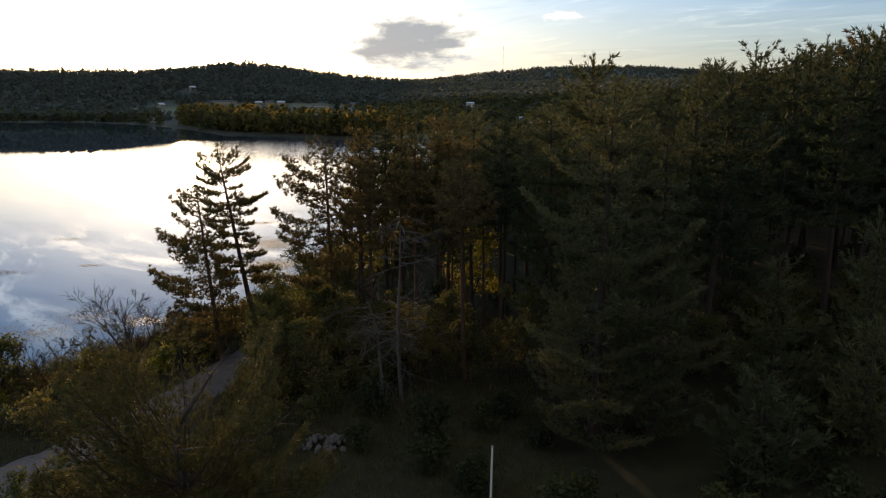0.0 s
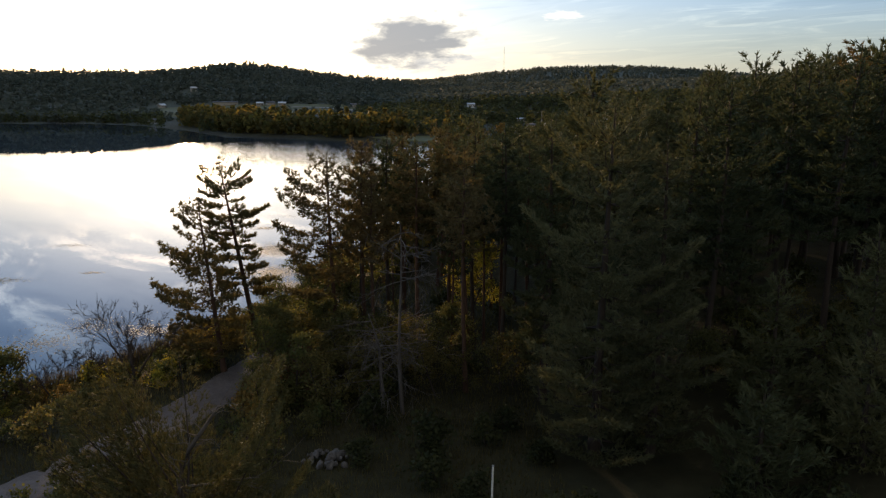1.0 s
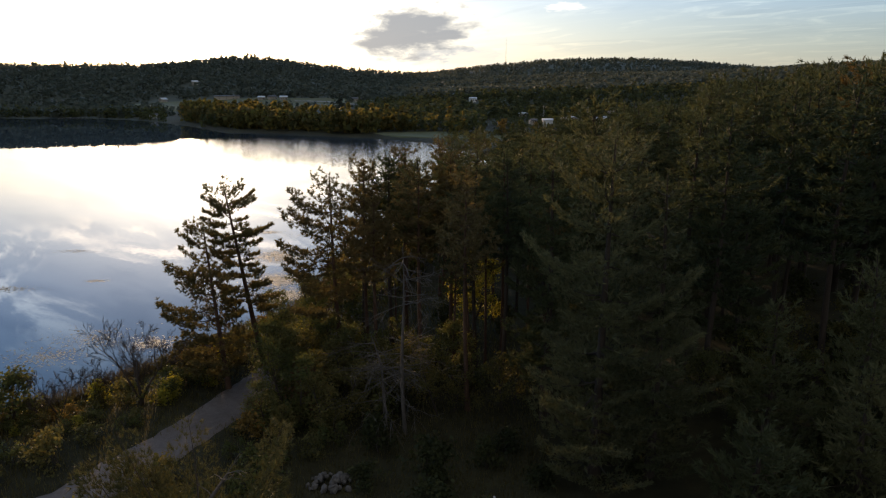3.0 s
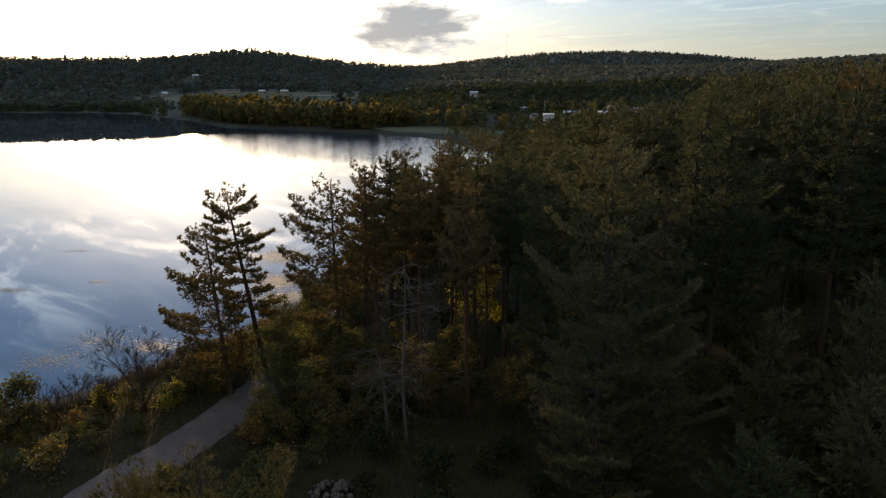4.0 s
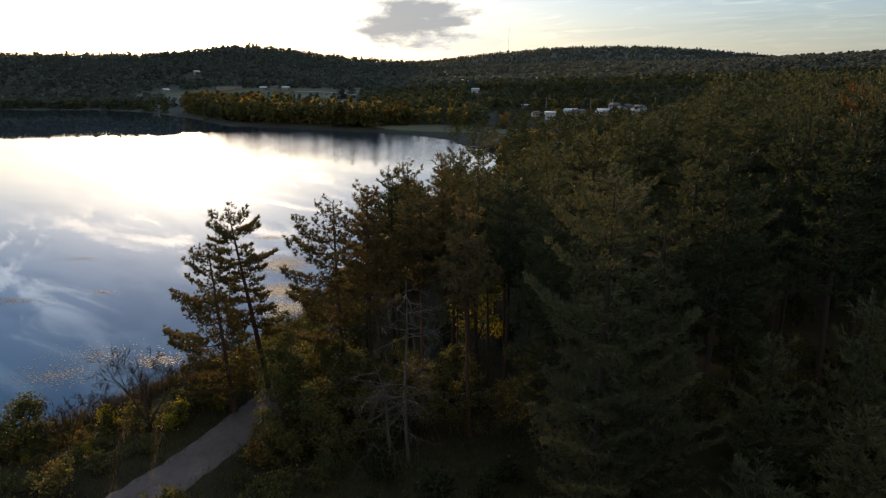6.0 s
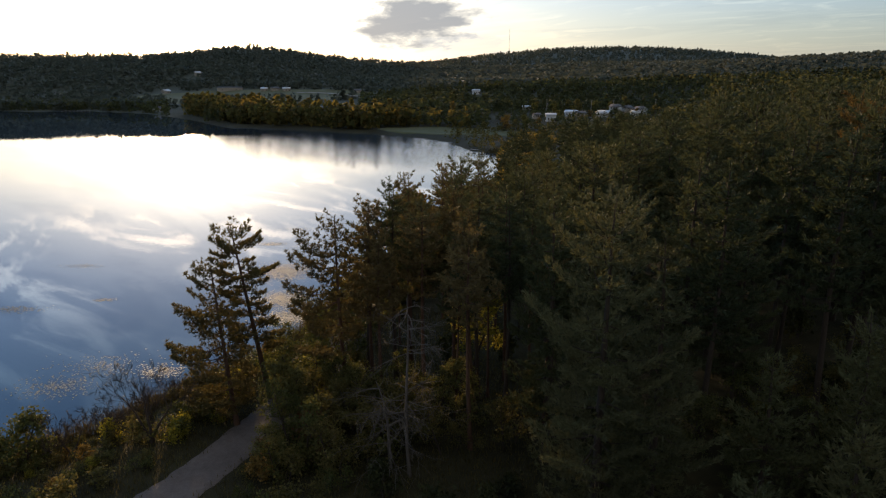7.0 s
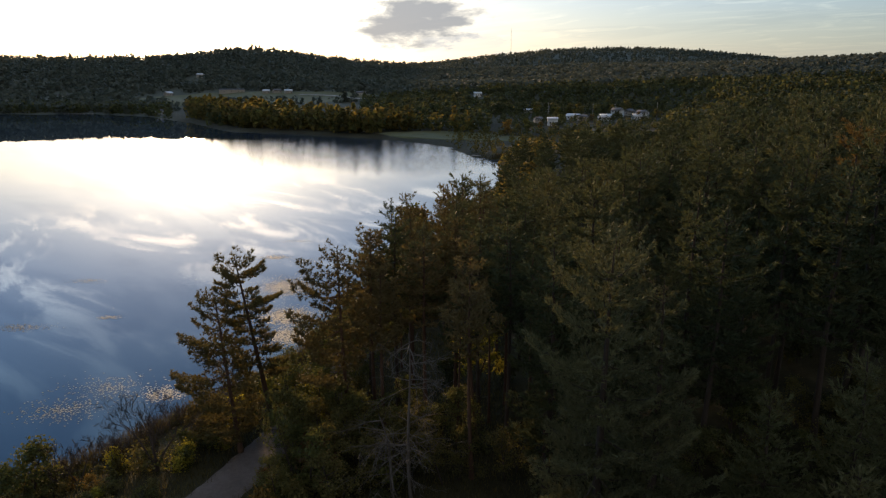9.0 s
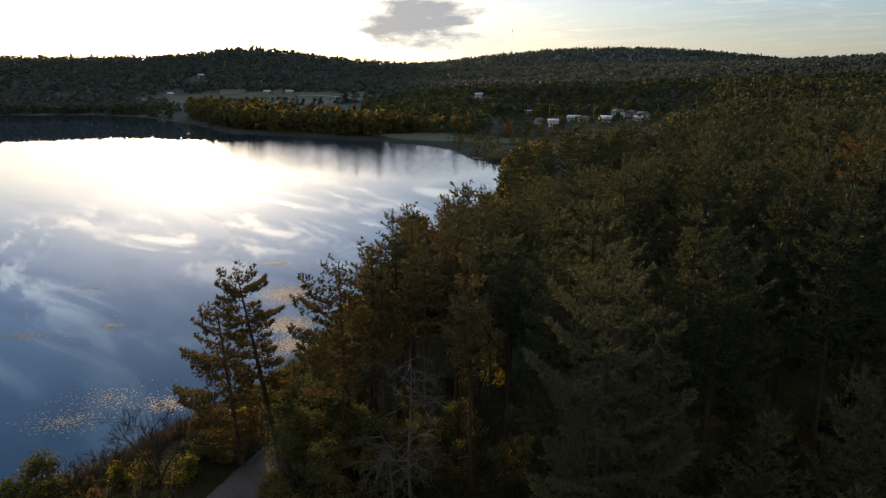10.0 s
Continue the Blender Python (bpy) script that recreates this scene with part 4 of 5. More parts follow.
dead_pine(-2.9, 50.8, 17.0, 41, (-0.3, 0.5))
dead_pine(-4.4, 52.0, 9.5, 42, (-1.3, 0.4), 20)


# ---- the bank: shrubs, bare trees, reeds ----
def bare_tree(x, y, height, seed, label, stems=3, spread=0.5, kind="bare_tree", r=0.09, depth=4):
    rng = np.random.default_rng(seed)
    root = new(kind)
    for i in range(stems):
        a = rng.uniform(0, 0.6) + 6.283 * i / stems
        s = Soup()
        way = unit(np.array([math.cos(a) * spread, math.sin(a) * spread, 1.0]))
        foot = np.array([math.cos(a), math.sin(a), 0]) * 0.12
        s.tube([foot - np.array([0, 0, 0.2]), foot + np.array([0, 0, 0.5]), foot + way * height * 0.14 + np.array([0, 0, 0.3])], [r * 1.15, r, r * 0.9], 6)
        branching(s, rng, foot + way * height * 0.14 + np.array([0, 0, 0.3]), way, height * rng.uniform(0.36, 0.46), r * 0.9, depth, None, (3, 4), -0.03, 0.42, 6, 0.013)
        part("stem", s, M_twig, root)
    root.location = (x, y, land_at(x, y) - 0.06)
    return tagged(root, label, "bare tree")


bare_tree(-26.6, 56.6, 8.2, 54, "leafless spreading tree on the grassy bank", 4, 0.36, r=0.13)
for i, (x, y, h) in enumerate([(-37.5, 56.0, 3.0), (-35.2, 57.2, 3.4), (-32.0, 59.4, 3.2), (-29.0, 62.2, 3.6), (-27.2, 65.0, 3.4), (-25.4, 68.5, 3.2), (-34.0, 54.2, 2.8), (-30.2, 57.0, 3.0), (-25.0, 62.5, 3.0), (-39.8, 53.6, 2.6), (-24.2, 66.0, 3.4), (-28.2, 60.2, 2.8)]):
    bare_tree(x, y, h, 70 + i, "leafless brown brush on the bank", 5, 0.3, "bare_shrub", r=0.03, depth=3)
bare_tree(-33.0, 55.0, 5.0, 52, "leafless thin sapling on the bank", 2, 0.35, r=0.08)
bare_tree(-31.0, 58.5, 5.0, 53, "leafless twiggy shrub on the bank", 4, 0.45, r=0.05)


def scatter_bushes():
    rng = np.random.default_rng(61)
    kinds = {
        "olive": (broadleaf_meshes(161, 2.6, 2.3, 2, 560, 0.21, M_leaf_olive, 0.1, r=0.05, depth=1, sides=3), "rounded shrub with olive leaves on the bank"),
        "green": (broadleaf_meshes(162, 2.4, 2.2, 2, 560, 0.21, M_leaf_green, 0.1, r=0.05, depth=1, sides=3), "rounded green shrub on the bank"),
        "yellow": (broadleaf_meshes(163, 2.3, 2.0, 2, 560, 0.21, M_leaf_yellow, 0.1, r=0.05, depth=1, sides=3), "shrub with bright yellow leaves on the bank"),
        "orange": (broadleaf_meshes(164, 2.3, 1.9, 2, 560, 0.21, M_leaf_orange, 0.1, r=0.05, depth=1, sides=3), "shrub turning orange on the bank"),
        "dark": (broadleaf_meshes(166, 2.6, 2.3, 2, 520, 0.24, M_leaf_shaded, 0.1, r=0.05, depth=1, sides=3), "green shrub with leaves coloured darker for shade under the pines"),
        "red": (broadleaf_meshes(165, 2.2, 1.8, 2, 560, 0.21, M_leaf_red, 0.1, r=0.05, depth=1, sides=3), "shrub turning dull red beside the lane"),
    }
    made = {}

    def put(kind, x, y, s, tall=1.0):
        meshes, label = kinds[kind]
        m = Matrix.LocRotScale((x, y, land_at(x, y) - 0.08), Euler((0, 0, rng.uniform(0, 6.28))), (s, s, s * tall))
        if kind in made:
            copy_at(made[kind], m)
        else:
            made[kind] = plant("shrub", meshes, 0, 0, label, "shrub", "shrubs along the lane")
            made[kind].matrix_basis = m

    lane = curve_through(ROAD, 20)
    # between the lane and the water
    for _ in range(175):
        y = rng.uniform(36, 84)
        i = np.argmin(np.abs(lane[:, 1] - y))
        x = lane[i, 0] - rng.uniform(4.8, 20)
        d = float(shore_distance(x, y)[0])
        if d < 1.2 or math.hypot(x + 26.8, y - 56.2) < 1.8:
            continue
        k = rng.choice(["olive", "green", "yellow", "orange"], p=[0.52, 0.40, 0.04, 0.04])
        put(k, x, y, rng.uniform(0.55, 1.25) * (0.75 if x < -29 else 1.0), rng.uniform(0.65, 1.05))
    put("yellow", -29.4, 57.2, 1.15)
    for kind, x, y, s in (("green", -14.6, 66.2, 1.7), ("yellow", -13.2, 68.6, 1.5), ("yellow", -15.8, 69.4, 1.5), ("green", -13.0, 71.8, 1.8), ("olive", -16.6, 66.8, 1.2), ("yellow", -20.6, 66.0, 1.2), ("orange", -21.8, 60.2, 0.9), ("yellow", -24.0, 57.0, 0.8)):
        put(kind, x, y, s)
    put("red", -10.8, 53.4, 1.7, 1.3)
    put("yellow", -25.2, 58.4, 1.0)
    put("orange", -22.8, 61.5, 1.2)
    put("yellow", -22.2, 64.5, 1.3)
    # right of the lane
    for _ in range(66):
        y = rng.uniform(30, 66)
        i = np.argmin(np.abs(lane[:, 1] - y))
        x = lane[i, 0] + rng.uniform(3.4, 13)
        if math.hypot(x + 8, y - 43.5) < 3.2:
            continue
        k = rng.choice(["olive", "green", "red", "orange"], p=[0.44, 0.44, 0.05, 0.07])
        put(k if y > 48 or k == "olive" else "green", x, y, rng.uniform(0.5, 1.15), rng.uniform(0.8, 1.2))
    # undergrowth at the foot of the stand, mostly shrubs with shade in their colour
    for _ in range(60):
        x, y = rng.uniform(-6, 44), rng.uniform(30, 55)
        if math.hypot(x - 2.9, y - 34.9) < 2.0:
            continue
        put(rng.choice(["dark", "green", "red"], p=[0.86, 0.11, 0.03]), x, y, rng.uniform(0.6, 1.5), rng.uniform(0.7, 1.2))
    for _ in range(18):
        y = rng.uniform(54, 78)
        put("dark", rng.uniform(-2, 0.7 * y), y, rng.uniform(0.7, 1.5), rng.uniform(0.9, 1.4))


scatter_bushes()


def thicket():
    """Young broadleaf trees crowded between the lane and the stand."""
    rng = np.random.default_rng(71)
    kinds = [(broadleaf_meshes(171, 8, 4.2, 2, 4000, 0.175, M_leaf_bush, 0.12, r=0.1), "crowded young tree with dark green leaves"),
             (broadleaf_meshes(172, 7, 3.8, 2, 3700, 0.175, M_leaf_olive, 0.12, r=0.1), "crowded young tree with olive leaves"),
             (broadleaf_meshes(173, 7.5, 3.6, 2, 3700, 0.175, M_leaf_green, 0.15, r=0.1), "crowded young tree with dull green leaves")]
    made = {}
    spots = [(-14.2, 57.5, 1.0), (-12.4, 54.0, 1.05), (-10.6, 57.5, 1.1), (-9.2, 52.5, 0.95), (-12.8, 61.5, 1.05), (-14.6, 66.5, 1.1), (-12.0, 70.5, 1.15), (-7.2, 57.0, 1.0),
             (-6.8, 61.0, 0.9), (-13.6, 50.8, 0.7), (-15.6, 62.2, 0.7), (-3.0, 58.0, 0.9), (0.5, 54.5, 0.85), (3.0, 60.0, 0.9), (-16.4, 73.5, 1.0), (-14.8, 80.5, 1.0), (-13.5, 88, 0.9), (-16.5, 84, 0.7), (-10.0, 74.5, 1.05), (-9.4, 80, 1.1), (-10.5, 66.5, 0.8), (-5.0, 56.0, 0.9), (-8.2, 61.5, 0.95), (-4.6, 64.5, 0.85), (-1.2, 61.0, 0.8), (5.5, 56.0, 0.85), (16, 52, 0.8), (21, 54, 0.9), (27, 55, 0.9), (33, 57, 0.9), (39, 60, 0.95), (24, 50, 0.7), (31, 51, 0.75)]
    for i, (x, y, s) in enumerate(spots):
        j = (i * 2 + i // 3) % 3
        m = Matrix.LocRotScale((x, y, land_at(x, y) - 0.08), Euler((0, 0, rng.uniform(0, 6.28))), (s, s, s * rng.uniform(0.9, 1.1)))
        if j in made:
            copy_at(made[j], m)
        else:
            made[j] = plant("young_tree", kinds[j][0], 0, 0, kinds[j][1], "tree", "young trees by the lane")
            made[j].matrix_basis = m


thicket()
# backlit foliage between the trunks: the sunlight is put into yellow leaf colour
plant("broadleaf_tree", broadleaf_meshes(182, 12.5, 4.2, 2, 4200, 0.22, M_leaf_yellow, 0.3, r=0.14), 1.9, 72.3, "broadleaf tree coloured yellow as if sunlit behind bare pine trunks", "tree", sink=0.1)
plant("broadleaf_tree", broadleaf_meshes(181, 5.6, 3.6, 3, 3000, 0.26, M_leaf_green, 0.2, r=0.12), -37.4, 53.2, "green leafy tree with a few red leaves on the bank", "tree", sink=0.1)
# the tree that stands nearest
TOP_BOUGHS = [(0.88, 2, 4.2, 0.0), (0.84, 182, 4.5, 0.0), (0.86, 12, 2.9, 1.6), (0.80, -22, 3.0, 1.6), (0.83, 42, 3.0, 1.5), (0.87, 176, 2.6, 1.4), (0.80, 150, 3.0, 1.4), (0.92, 95, 2.4, 1.4), (0.90, -80, 2.2, 0.9), (0.86, 205, 2.9, 1.0),
              (0.94, -35, 2.6, 0.5), (0.76, 62, 3.4, 0.9), (0.95, 140, 2.4, 0.8), (0.80, -120, 3.0, 0.5), (0.74, 195, 4.2, 0.5), (0.78, -60, 3.2, 0.6), (0.72, 20, 4.2, 0.4), (0.76, 110, 3.6, 0.8), (0.8, 165, 3.8, 0.6), (0.78, -5, 3.6, 0.8), (0.86, 186, 3.2, 1.2), (0.83, 168, 3.6, 1.1), (0.80, 192, 3.8, 0.9), (0.90, 158, 2.6, 1.5)]
near_tree = plant("pine_tree", pine_meshes(191, 14.2, 4.0, 0.45, 5, 5, 62.0, 0.19, 8, 0.2, mats=(M_bark, M_needle_olive), blade=0.06, core=0.0, split=True, curl=0.12, lean=(-1.0, 0.5), boughs=TOP_BOUGHS),
                  -6.6, 18.0, "pine with a broken grey top and upturned side boughs", "pine tree")
dead = Soup()
snag = np.array([(-1.0, 0.5, 12.4), (-1.15, 0.7, 13.5), (-0.85, 0.85, 14.4), (-0.35, 0.95, 15.1), (0.05, 1.0, 15.7)])
dead.tube(snag, [0.10, 0.09, 0.075, 0.06, 0.03], 7)
for i in range(14):
    at = snag[2 + i % 3] * (1 - i % 5 / 5) + snag[1 + i % 3] * (i % 5 / 5)
    branching(dead, np.random.default_rng(195 + i), at, unit(np.array([math.cos(i * 2.4), 0.6 * math.sin(i * 2.4), 0.5])), 0.5 + 0.12 * (i % 4), 0.022, 1, None, (2, 3), 0.0, 0.4, 4, 0.006)
branching(dead, np.random.default_rng(196), (-1.0, 0.5, 13.0), unit(np.array([-1.0, -0.1, 0.05])), 2.4, 0.04, 2, None, (2, 3), 0.02, 0.35, 5, 0.006)
branching(dead, np.random.default_rng(197), (-0.9, 0.5, 13.4), unit(np.array([1.0, -0.1, 0.08])), 2.2, 0.04, 2, None, (2, 3), 0.02, 0.35, 5, 0.006)
part("dead_limb", dead, M_dead, near_tree, "bare grey dead limb")


def blades(name, mat, label, count, seed, place, tall, width):
    rng = np.random.default_rng(seed)
    x, y = place(rng, count)
    z = land(x, y)
    ok = z > -0.35
    x, y, z = x[ok], y[ok], z[ok]
    h = tall * rng.uniform(0.5, 1.3, len(x))
    a = rng.uniform(0, 6.28, len(x))
    w = width * rng.uniform(0.6, 1.4, len(x))
    lean = rng.normal(0, 0.22, (len(x), 2)) * h[:, None]
    v = np.stack([np.stack([x - np.cos(a) * w, y - np.sin(a) * w, z - 0.05], -1), np.stack([x + np.cos(a) * w, y + np.sin(a) * w, z - 0.05], -1),
                  np.stack([x + lean[:, 0], y + lean[:, 1], z + h], -1)], 1).reshape(-1, 3)
    tagged(part(name, Soup().add(v, np.arange(len(v)).reshape(-1, 3)), mat), label, "grass", kind="stuff")


def on_bank(rng, n):
    x, y = rng.uniform(-60, 8, n), rng.uniform(28, 92, n)
    lane = curve_through(ROAD, 12)
    d = np.min(np.hypot(x[:, None] - lane[None, :, 0], y[:, None] - lane[None, :, 1]), 1)
    ok = (d > 1.2 + 1.4 * rng.uniform(0, 1, n) ** 0.6) & (shore_distance(x, y) > -0.5)
    return x[ok], y[ok]


def at_edge(rng, n):
    k = rng.integers(0, 8, n)
    t = rng.uniform(0, 1, n)[:, None]
    p = SHORE[k] * (1 - t) + SHORE[k + 1] * t + rng.normal(0, 0.9, (n, 2))
    return p[:, 0], p[:, 1]


def at_cove(rng, n):
    p = np.array([22.0, 318.0]) + rng.normal(0, 1, (n, 2)) * np.array([7, 2.2])
    return p[:, 0], p[:, 1]


blades("bank_grass", M_grass, "rough yellowing grass on the bank", 70000, 201, on_bank, 0.42, 0.035)
blades("shore_reeds", M_reed, "dry brown reeds along the water's edge", 9000, 202, at_edge, 1.5, 0.035)
blades("cove_reeds", M_reed, "reed bed on the point of the cove", 4000, 203, at_cove, 1.6, 0.09)


def lily_pads():
    rng = np.random.default_rng(211)
    patches = [(-28.5, 119, 5.2, 6.0, 3000), (-25.0, 103, 4.5, 4.2, 2600), (-22.5, 94.5, 3.8, 3.6, 2400), (-36, 140, 3.0, 1.8, 400), (-53, 102.5, 1.6, 0.8, 120), (-64.5, 98, 4.5, 1.6, 360),
               (-67, 122.6, 4, 1.4, 160), (-43.5, 71, 4.5, 2.8, 420), (-41, 77, 5.5, 4.0, 420), (-33.6, 75.5, 2.8, 2.2, 420), (-34, 155, 4, 2, 120), (-28, 137, 5, 3, 160), (-16, 196, 6, 3, 160),
               (-24, 228, 18, 10, 300), (-50, 160, 30, 30, 90)]
    soup = Soup()
    for cx, cy, rx, ry, n in patches:
        p = np.stack([cx + rx * rng.normal(0, 0.5, n), cy + ry * rng.normal(0, 0.5, n)], -1)
        s = rng.uniform(0.05, 0.12, n)
        a = np.linspace(0.3, 5.98, 6)
        ring = np.stack([np.cos(a), np.sin(a)], -1)
        t = rng.uniform(0, 6.28, n)
        vx = (ring[None, :, 0] * np.cos(t)[:, None] - ring[None, :, 1] * np.sin(t)[:, None]) * s[:, None] + p[:, :1]
        vy = (ring[None, :, 0] * np.sin(t)[:, None] + ring[None, :, 1] * np.cos(t)[:, None]) * s[:, None] + p[:, 1:]
        vz = 0.013 + rng.uniform(0, 0.007, vx.shape)
        rim = np.stack([vx, vy, vz], -1)
        mid = np.concatenate([p, np.full((n, 1), 0.012)], 1)[:, None]
        v = np.concatenate([mid, rim], 1)
        f = np.array([(0, i, i + 1) for i in range(1, 6)])
        soup.add(v.reshape(-1, 3), (np.arange(n)[:, None, None] * 7 + f[None]).reshape(-1, 3))
    tagged(part("lily_pads", soup, M_lily), "rafts of lily pads floating on the lake", "lily pads", kind="stuff")


lily_pads()


# ---- rocks, pole ----
def rock_mesh(seed, flat=0.7):
    rng = np.random.default_rng(seed)
    bm = bmesh.new()
    bmesh.ops.create_icosphere(bm, subdivisions=2, radius=1.0)
    axes = rng.normal(size=(12, 3))
    for v in bm.verts:
        c = np.array(v.co)
        k = 1.0
        for ax in unit(axes):
            k = min(k, 0.62 / max(0.2, float(c @ ax)))
        v.co = Vector(c * k * 1.3 * (1 + 0.03 * rng.normal()))
        v.co.z *= flat
    me = bpy.data.meshes.new("rock")
    bm.to_mesh(me)
    bm.free()
    me.materials.append(M_rock)
    return me


def rock_pile():
    rng = np.random.default_rng(221)
    meshes = [rock_mesh(i, 0.6 + 0.08 * i) for i in range(4)]
    for i in range(38):
        a, q = rng.uniform(0, 6.28), rng.uniform(0, 1) ** 0.6
        x, y = -7.9 + 1.7 * q * math.cos(a), 43.8 + 1.3 * q * math.sin(a)
        s = rng.uniform(0.13, 0.32)
        ob = new("boulder", meshes[i % 4])
        ob.matrix_basis = Matrix.LocRotScale((x, y, land_at(x, y) + 0.1 + 0.6 * (1 - q) * rng.uniform(0.5, 1.0)), Euler(rng.uniform(0, 6.28, 3)), (s, s * rng.uniform(0.8, 1.2), s))
        tagged(ob, "pale grey field stone in a heap", "rock", "heap of stones beside the lane")


rock_pile()


def white_pole(x, y, top):
    g = land_at(x, y)
    root = new("pole")
    t = np.linspace(0, 1, 6)
    part("shaft", Soup().tube(np.stack([0.06 * t, 0 * t, (top - g) * t], -1), 0.075 - 0.02 * t, 10), M_paint, root, smooth_faces=True)
    part("cap", Soup().tube([(0.06, 0, top - g - 0.01), (0.06, 0, top - g + 0.05), (0.06, 0, top - g + 0.08)], [0.07, 0.065, 0.01], 10), M_steel, root)
    root.location = (x, y, g - 0.05)
    tagged(root, "slender weathered white pole standing in undergrowth", "pole")


white_pole(2.9, 34.9, 6.15)


# ---- the far shore: houses, docks, mast ----
def house(x, y, w, d, h, turn, wall, roof, label, storeys=1, pitch=0.45, kind="house", category="house", lift=0.0):
    root = new(kind)
    ridge = h + pitch * d / 2
    body = Soup().add([(-w / 2, -d / 2, -1.2), (w / 2, -d / 2, -1.2), (w / 2, d / 2, -1.2), (-w / 2, d / 2, -1.2), (-w / 2, -d / 2, h), (w / 2, -d / 2, h), (w / 2, d / 2, h), (-w / 2, d / 2, h),
                       (-w / 2, 0, ridge), (w / 2, 0, ridge)],
                      (np.array([(0, 1, 5, 4), (2, 3, 7, 6), (1, 2, 6, 5), (3, 0, 4, 7)]), np.array([(4, 7, 8), (6, 5, 9)])))
    part("wall", body, wall, root)
    o, th = 0.45, 0.16
    drop = o * pitch
    rf = Soup()
    for sgn in (-1, 1):
        e, r = (sgn * (d / 2 + o), h - drop + 0.03), (0.0, ridge + 0.03)
        v = [(-w / 2 - o, e[0], e[1]), (w / 2 + o, e[0], e[1]), (w / 2 + o, r[0], r[1]), (-w / 2 - o, r[0], r[1])]
        rf.add(v + [(a, b, c + th) for a, b, c in v], [(0, 1, 2, 3), (7, 6, 5, 4), (0, 4, 5, 1), (1, 5, 6, 2), (2, 6, 7, 3), (3, 7, 4, 0)])
    part("roof", rf, roof, root)
    part("chimney", Soup().box(w * 0.18, w * 0.18 + 0.7, 0.3, 1.0, h + 0.2, ridge + 0.8), M_rock, root)
    for st in range(storeys):
        z = 0.9 + st * 2.7
        for sx in (-0.32, -0.05, 0.24):
            win = part("window", Soup().box(w * sx, w * sx + 1.1, -d / 2 - 0.05, -d / 2 + 0.02, z, z + 1.3), M_paint, root)
            part("pane", Soup().box(w * sx + 0.09, w * sx + 1.01, -d / 2 - 0.07, -d / 2 - 0.052, z + 0.09, z + 1.21), M_glass, win)
        win = part("window", Soup().box(-w / 2 - 0.05, -w / 2 + 0.02, -0.55, 0.55, z, z + 1.3), M_paint, root)
        part("pane", Soup().box(-w / 2 - 0.07, -w / 2 - 0.052, -0.46, 0.46, z + 0.09, z + 1.21), M_glass, win)
    part("door", Soup().box(w * 0.38, w * 0.38 + 0.95, -d / 2 - 0.06, -d / 2 + 0.02, 0, 2.05), M_door, root)
    root.matrix_basis = pose(x, y, land_at(x, y) + 0.3 + lift, 0, 0, turn)
    return tagged(root, label, category)


VILLAGE = [  # azimuth to the right, distance, width, depth, height, turn, wall, roof, storeys, pitch
    (8.55, 505, 7, 6, 4.2, 5, M_white, M_roof_pale, 1, 0.35), (7.4, 528, 5, 5, 2.6, 30, M_tan, M_roof_dark, 1, 0.4), (10.2, 562, 10, 7, 2.8, -22, M_white, M_roof_pale, 1, 0.45),
    (10.9, 548, 7, 6, 2.8, 40, M_tan, M_roof_dark, 1, 0.5), (12.7, 548, 9, 8, 2.8, 25, M_white, M_roof_pale, 1, 0.5), (13.6, 590, 8, 8, 5.2, -25, M_white, M_roof_dark, 2, 0.5),
    (14.5, 606, 7, 7, 3.0, 50, M_tan, M_roof_dark, 1, 0.55), (15.5, 575, 8, 7, 4.6, -35, M_white, M_roof_dark, 2, 0.5), (15.1, 560, 6, 6, 2.8, 20, M_white, M_roof_pale, 1, 0.5), (9.2, 640, 9, 7, 3.0, 20, M_tan, M_roof_dark, 1, 0.5),
    (8.2, 652, 8, 7, 3.0, -25, M_white, M_roof_dark, 1, 0.5), (7.0, 640, 16, 7, 2.6, -5, M_tan, M_roof_pale, 1, 0.25), (2.5, 767, 8, 6, 3.4, 8, M_white, M_roof_pale, 1, 0.4),
    (-6.9, 909, 12, 8, 3.2, 0, M_tan, M_roof_dark, 1, 0.45), (-16.9, 1040, 34, 10, 4.2, 4, M_tan, M_roof_dark, 2, 0.25), (-14.3, 1000, 9, 7, 3.0, -10, M_tan, M_roof_pale, 1, 0.5),
    (-13.5, 996, 11, 7, 3.2, 25, M_tan, M_roof_dark, 1, 0.5), (-12.6, 985, 10, 7, 3.2, -5, M_tan, M_roof_pale, 1, 0.5), (-19.1, 1195, 11, 8, 4.5, 10, M_tan, M_roof_pale, 1, 0.45),
    (-21.5, 1060, 9, 9, 3.0, 35, M_tan, M_roof_pale, 1, 0.5), (-28.4, 1070, 17, 7, 2.8, 6, M_tan, M_roof_dark, 1, 0.4), (-30.2, 1050, 11, 7, 3.0, -10, M_tan, M_roof_dark, 1, 0.5)]
for az, dist, w, d, h, turn, wall, roof, st, pitch in VILLAGE:
    tone = ("white clapboard house" if wall is M_white else "tan clapboard house") + (" with a pale metal roof" if roof is M_roof_pale else " with a dark shingle roof")
    house(dist * math.sin(radians(az)), dist * math.cos(radians(az)), w, d, h, turn - az, wall, roof, tone + (" among village trees" if az > 0 else " beside the far fields"), st, pitch)
house(-292, 712, 9, 6, 3.0, 20, M_white, M_roof_dark, "small white boathouse at the water's edge", 1, 0.5, "boathouse", "boathouse")


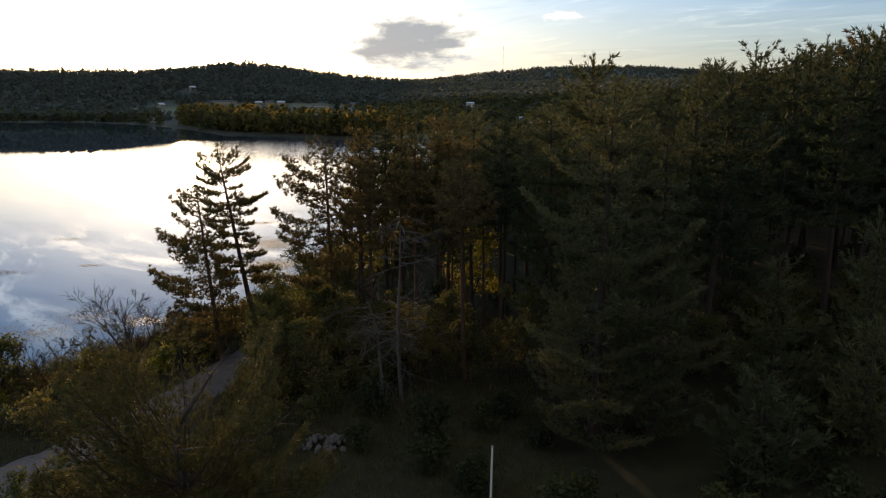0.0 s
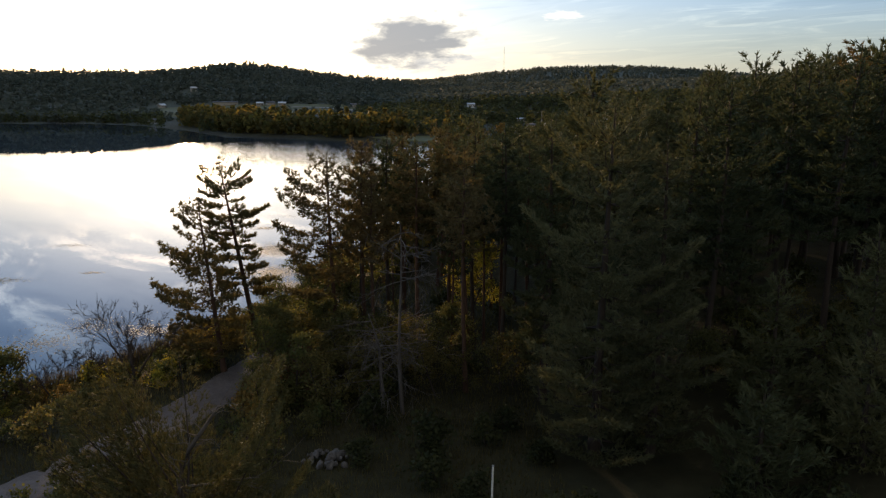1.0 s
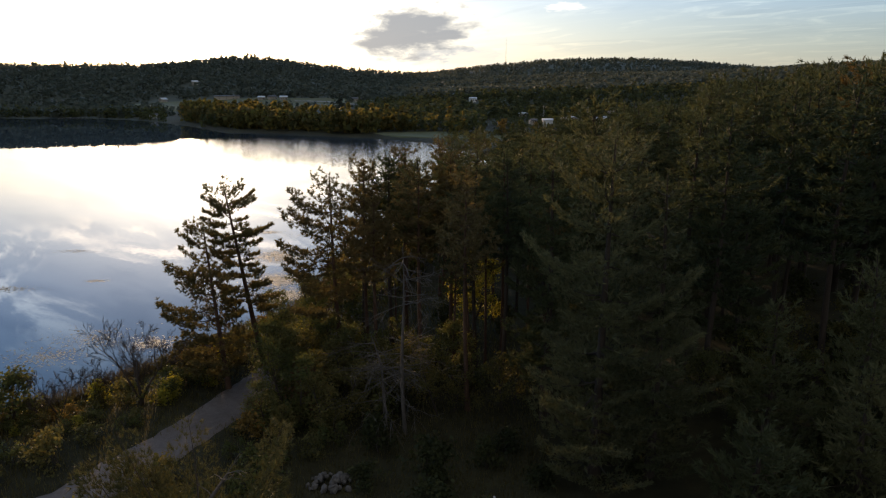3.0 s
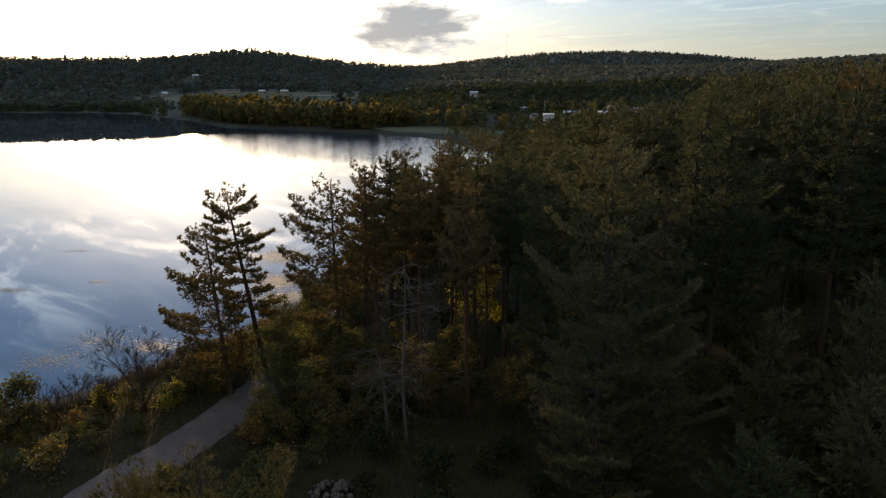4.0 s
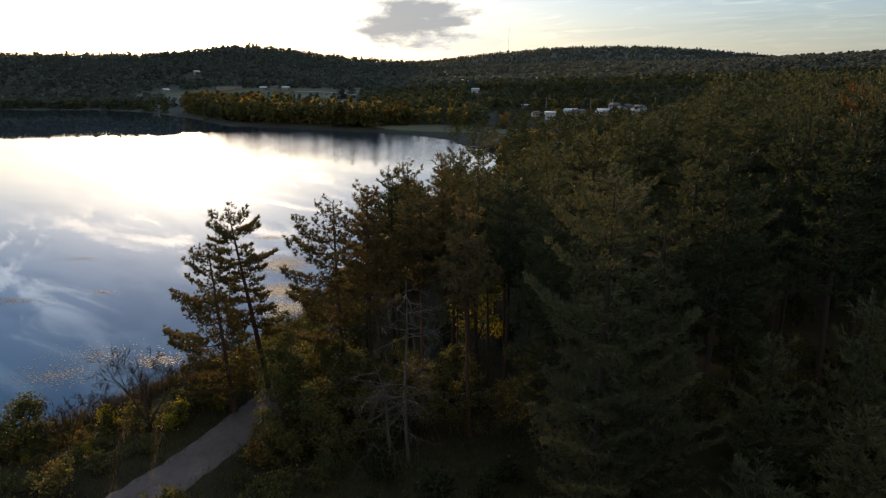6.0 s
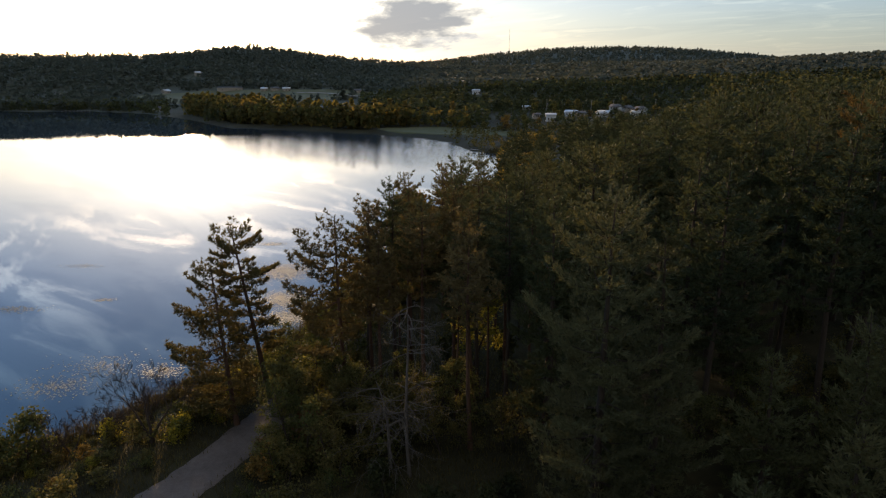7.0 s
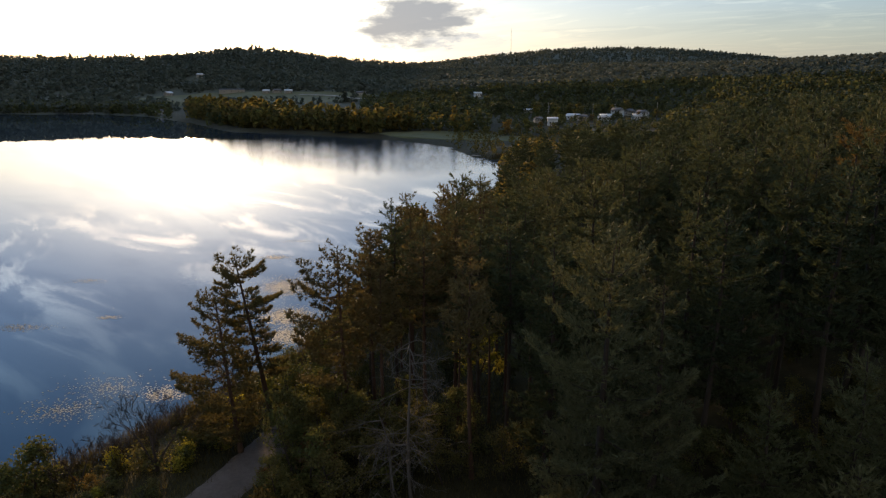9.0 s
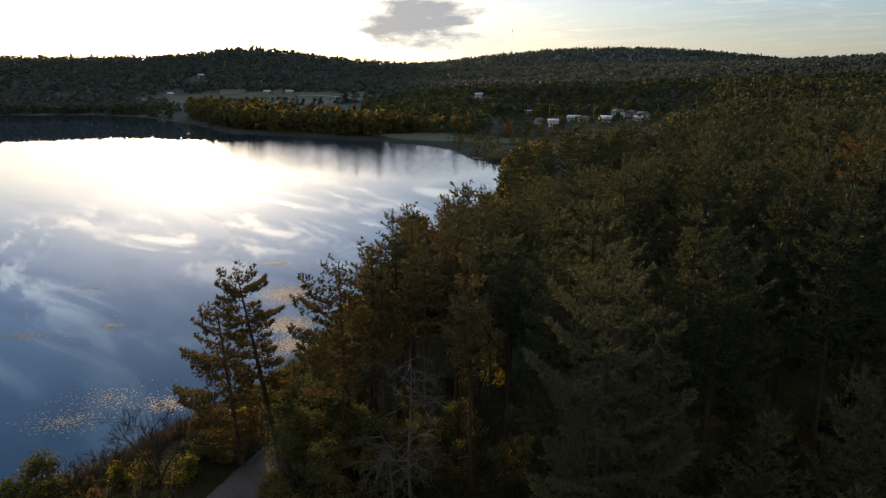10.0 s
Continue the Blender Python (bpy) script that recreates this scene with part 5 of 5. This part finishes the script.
def dock(x, y, long, wide, turn, label):
    root = new("dock")
    for i in range(int(long / 0.6)):
        part("plank", Soup().box(i * 0.6 - long / 2, i * 0.6 - long / 2 + 0.55, -wide / 2, wide / 2, 0.45, 0.52), M_board, root)
    for i in range(int(long / 4) + 1):
        for s in (-1, 1):
            part("post", Soup().tube([(i * 4 - long / 2 + 0.3, s * (wide / 2 - 0.1), -2.2), (i * 4 - long / 2 + 0.3, s * (wide / 2 - 0.1), 0.9)], [0.09, 0.08], 6), M_board, root)
    root.matrix_basis = pose(x, y, 0, 0, 0, turn)
    tagged(root, label, "dock")


dock(-392, 748, 30, 2.0, 8, "long grey board dock on the far shore")
dock(16, 331, 9, 1.6, -30, "short grey board dock at the cove")


def mast(az, dist, tall):
    x, y = dist * math.sin(radians(az)), dist * math.cos(radians(az))
    root = new("radio_mast")
    legs = [(0.9 * math.cos(a), 0.9 * math.sin(a)) for a in (0.5, 2.6, 4.7)]
    for lx, ly in legs:
        part("leg", Soup().tube([(lx, ly, -1), (lx * 0.6, ly * 0.6, tall)], [0.15, 0.11], 5), M_steel, root)
    for i in range(16):
        z = 2 + i * (tall - 4) / 16
        for j in range(3):
            (ax, ay), (bx, by) = legs[j], legs[(j + 1) % 3]
            part("brace", Soup().tube([(ax * 0.85, ay * 0.85, z), (bx * 0.85, by * 0.85, z + tall / 18)], [0.045, 0.045], 4), M_steel, root)
    part("antenna", Soup().tube([(0, 0, tall - 1), (0, 0, tall + 6)], [0.12, 0.05], 5), M_steel, root)
    root.location = (x, y, land_at(x, y))
    tagged(root, "tall steel lattice radio mast on the hill", "radio mast")


mast(5.1, 2150, 78)


def utility_pole(az, dist, tall):
    x, y = dist * math.sin(radians(az)), dist * math.cos(radians(az))
    root = new("utility_pole")
    part("shaft", Soup().tube([(0, 0, -0.5), (0, 0, tall)], [0.2, 0.14], 7), M_board, root)
    part("crossarm", Soup().box(-1.2, 1.2, -0.08, 0.08, tall - 0.9, tall - 0.7), M_board, root)
    root.matrix_basis = pose(x, y, land_at(x, y), 0, 0, 30)
    tagged(root, "brown wooden utility pole with one crossarm", "utility pole", "poles along the village street")


for az, dist in ((8.2, 600), (11.7, 575), (13.4, 570), (16.6, 590)):
    utility_pole(az, dist, 12)


def village_trees():
    rng = np.random.default_rng(301)
    kinds = [(broadleaf_meshes(311, 9, 4.4, 1, 420, 0.8, M_leaf_olive, 0.2, r=0.2), "broadleaf tree with olive leaves among the houses"),
             (broadleaf_meshes(312, 9, 4.2, 1, 420, 0.8, M_leaf_orange, 0.2, r=0.2), "broadleaf tree turning orange among the houses"),
             (broadleaf_meshes(313, 9, 4.2, 1, 420, 0.8, M_leaf_green, 0.2, r=0.2), "dark green broadleaf tree among the houses")]
    made = {}
    spots = [(5.0, 432, 1, 1.25), (5.8, 446, 0, 0.8), (3.2, 430, 0, 0.8), (4.4, 425, 0, 0.55), (6.6, 440, 2, 0.8), (7.6, 470, 1, 0.7), (9.2, 515, 2, 0.9), (9.0, 575, 2, 1.2), (10.6, 590, 0, 1.5), (12.0, 595, 2, 1.3),
             (13.2, 600, 0, 1.1), (15.2, 560, 1, 0.8), (11.6, 540, 1, 0.7), (13.3, 545, 2, 0.7), (8.6, 600, 2, 1.0), (16.6, 560, 0, 1.1), (14.3, 620, 0, 1.4), (9.9, 610, 0, 1.3), (7.2, 590, 2, 1.1), (6.4, 480, 2, 0.8)]
    for az, dist, i, s in spots:
        x, y = dist * math.sin(radians(az)), dist * math.cos(radians(az))
        m = Matrix.LocRotScale((x, y, land_at(x, y) - 0.2), Euler((0, 0, rng.uniform(0, 6.28))), (s, s, s))
        if i in made:
            copy_at(made[i], m)
        else:
            made[i] = plant("broadleaf_tree", kinds[i][0], 0, 0, kinds[i][1], "tree", "trees among the houses")
            made[i].matrix_basis = m


village_trees()
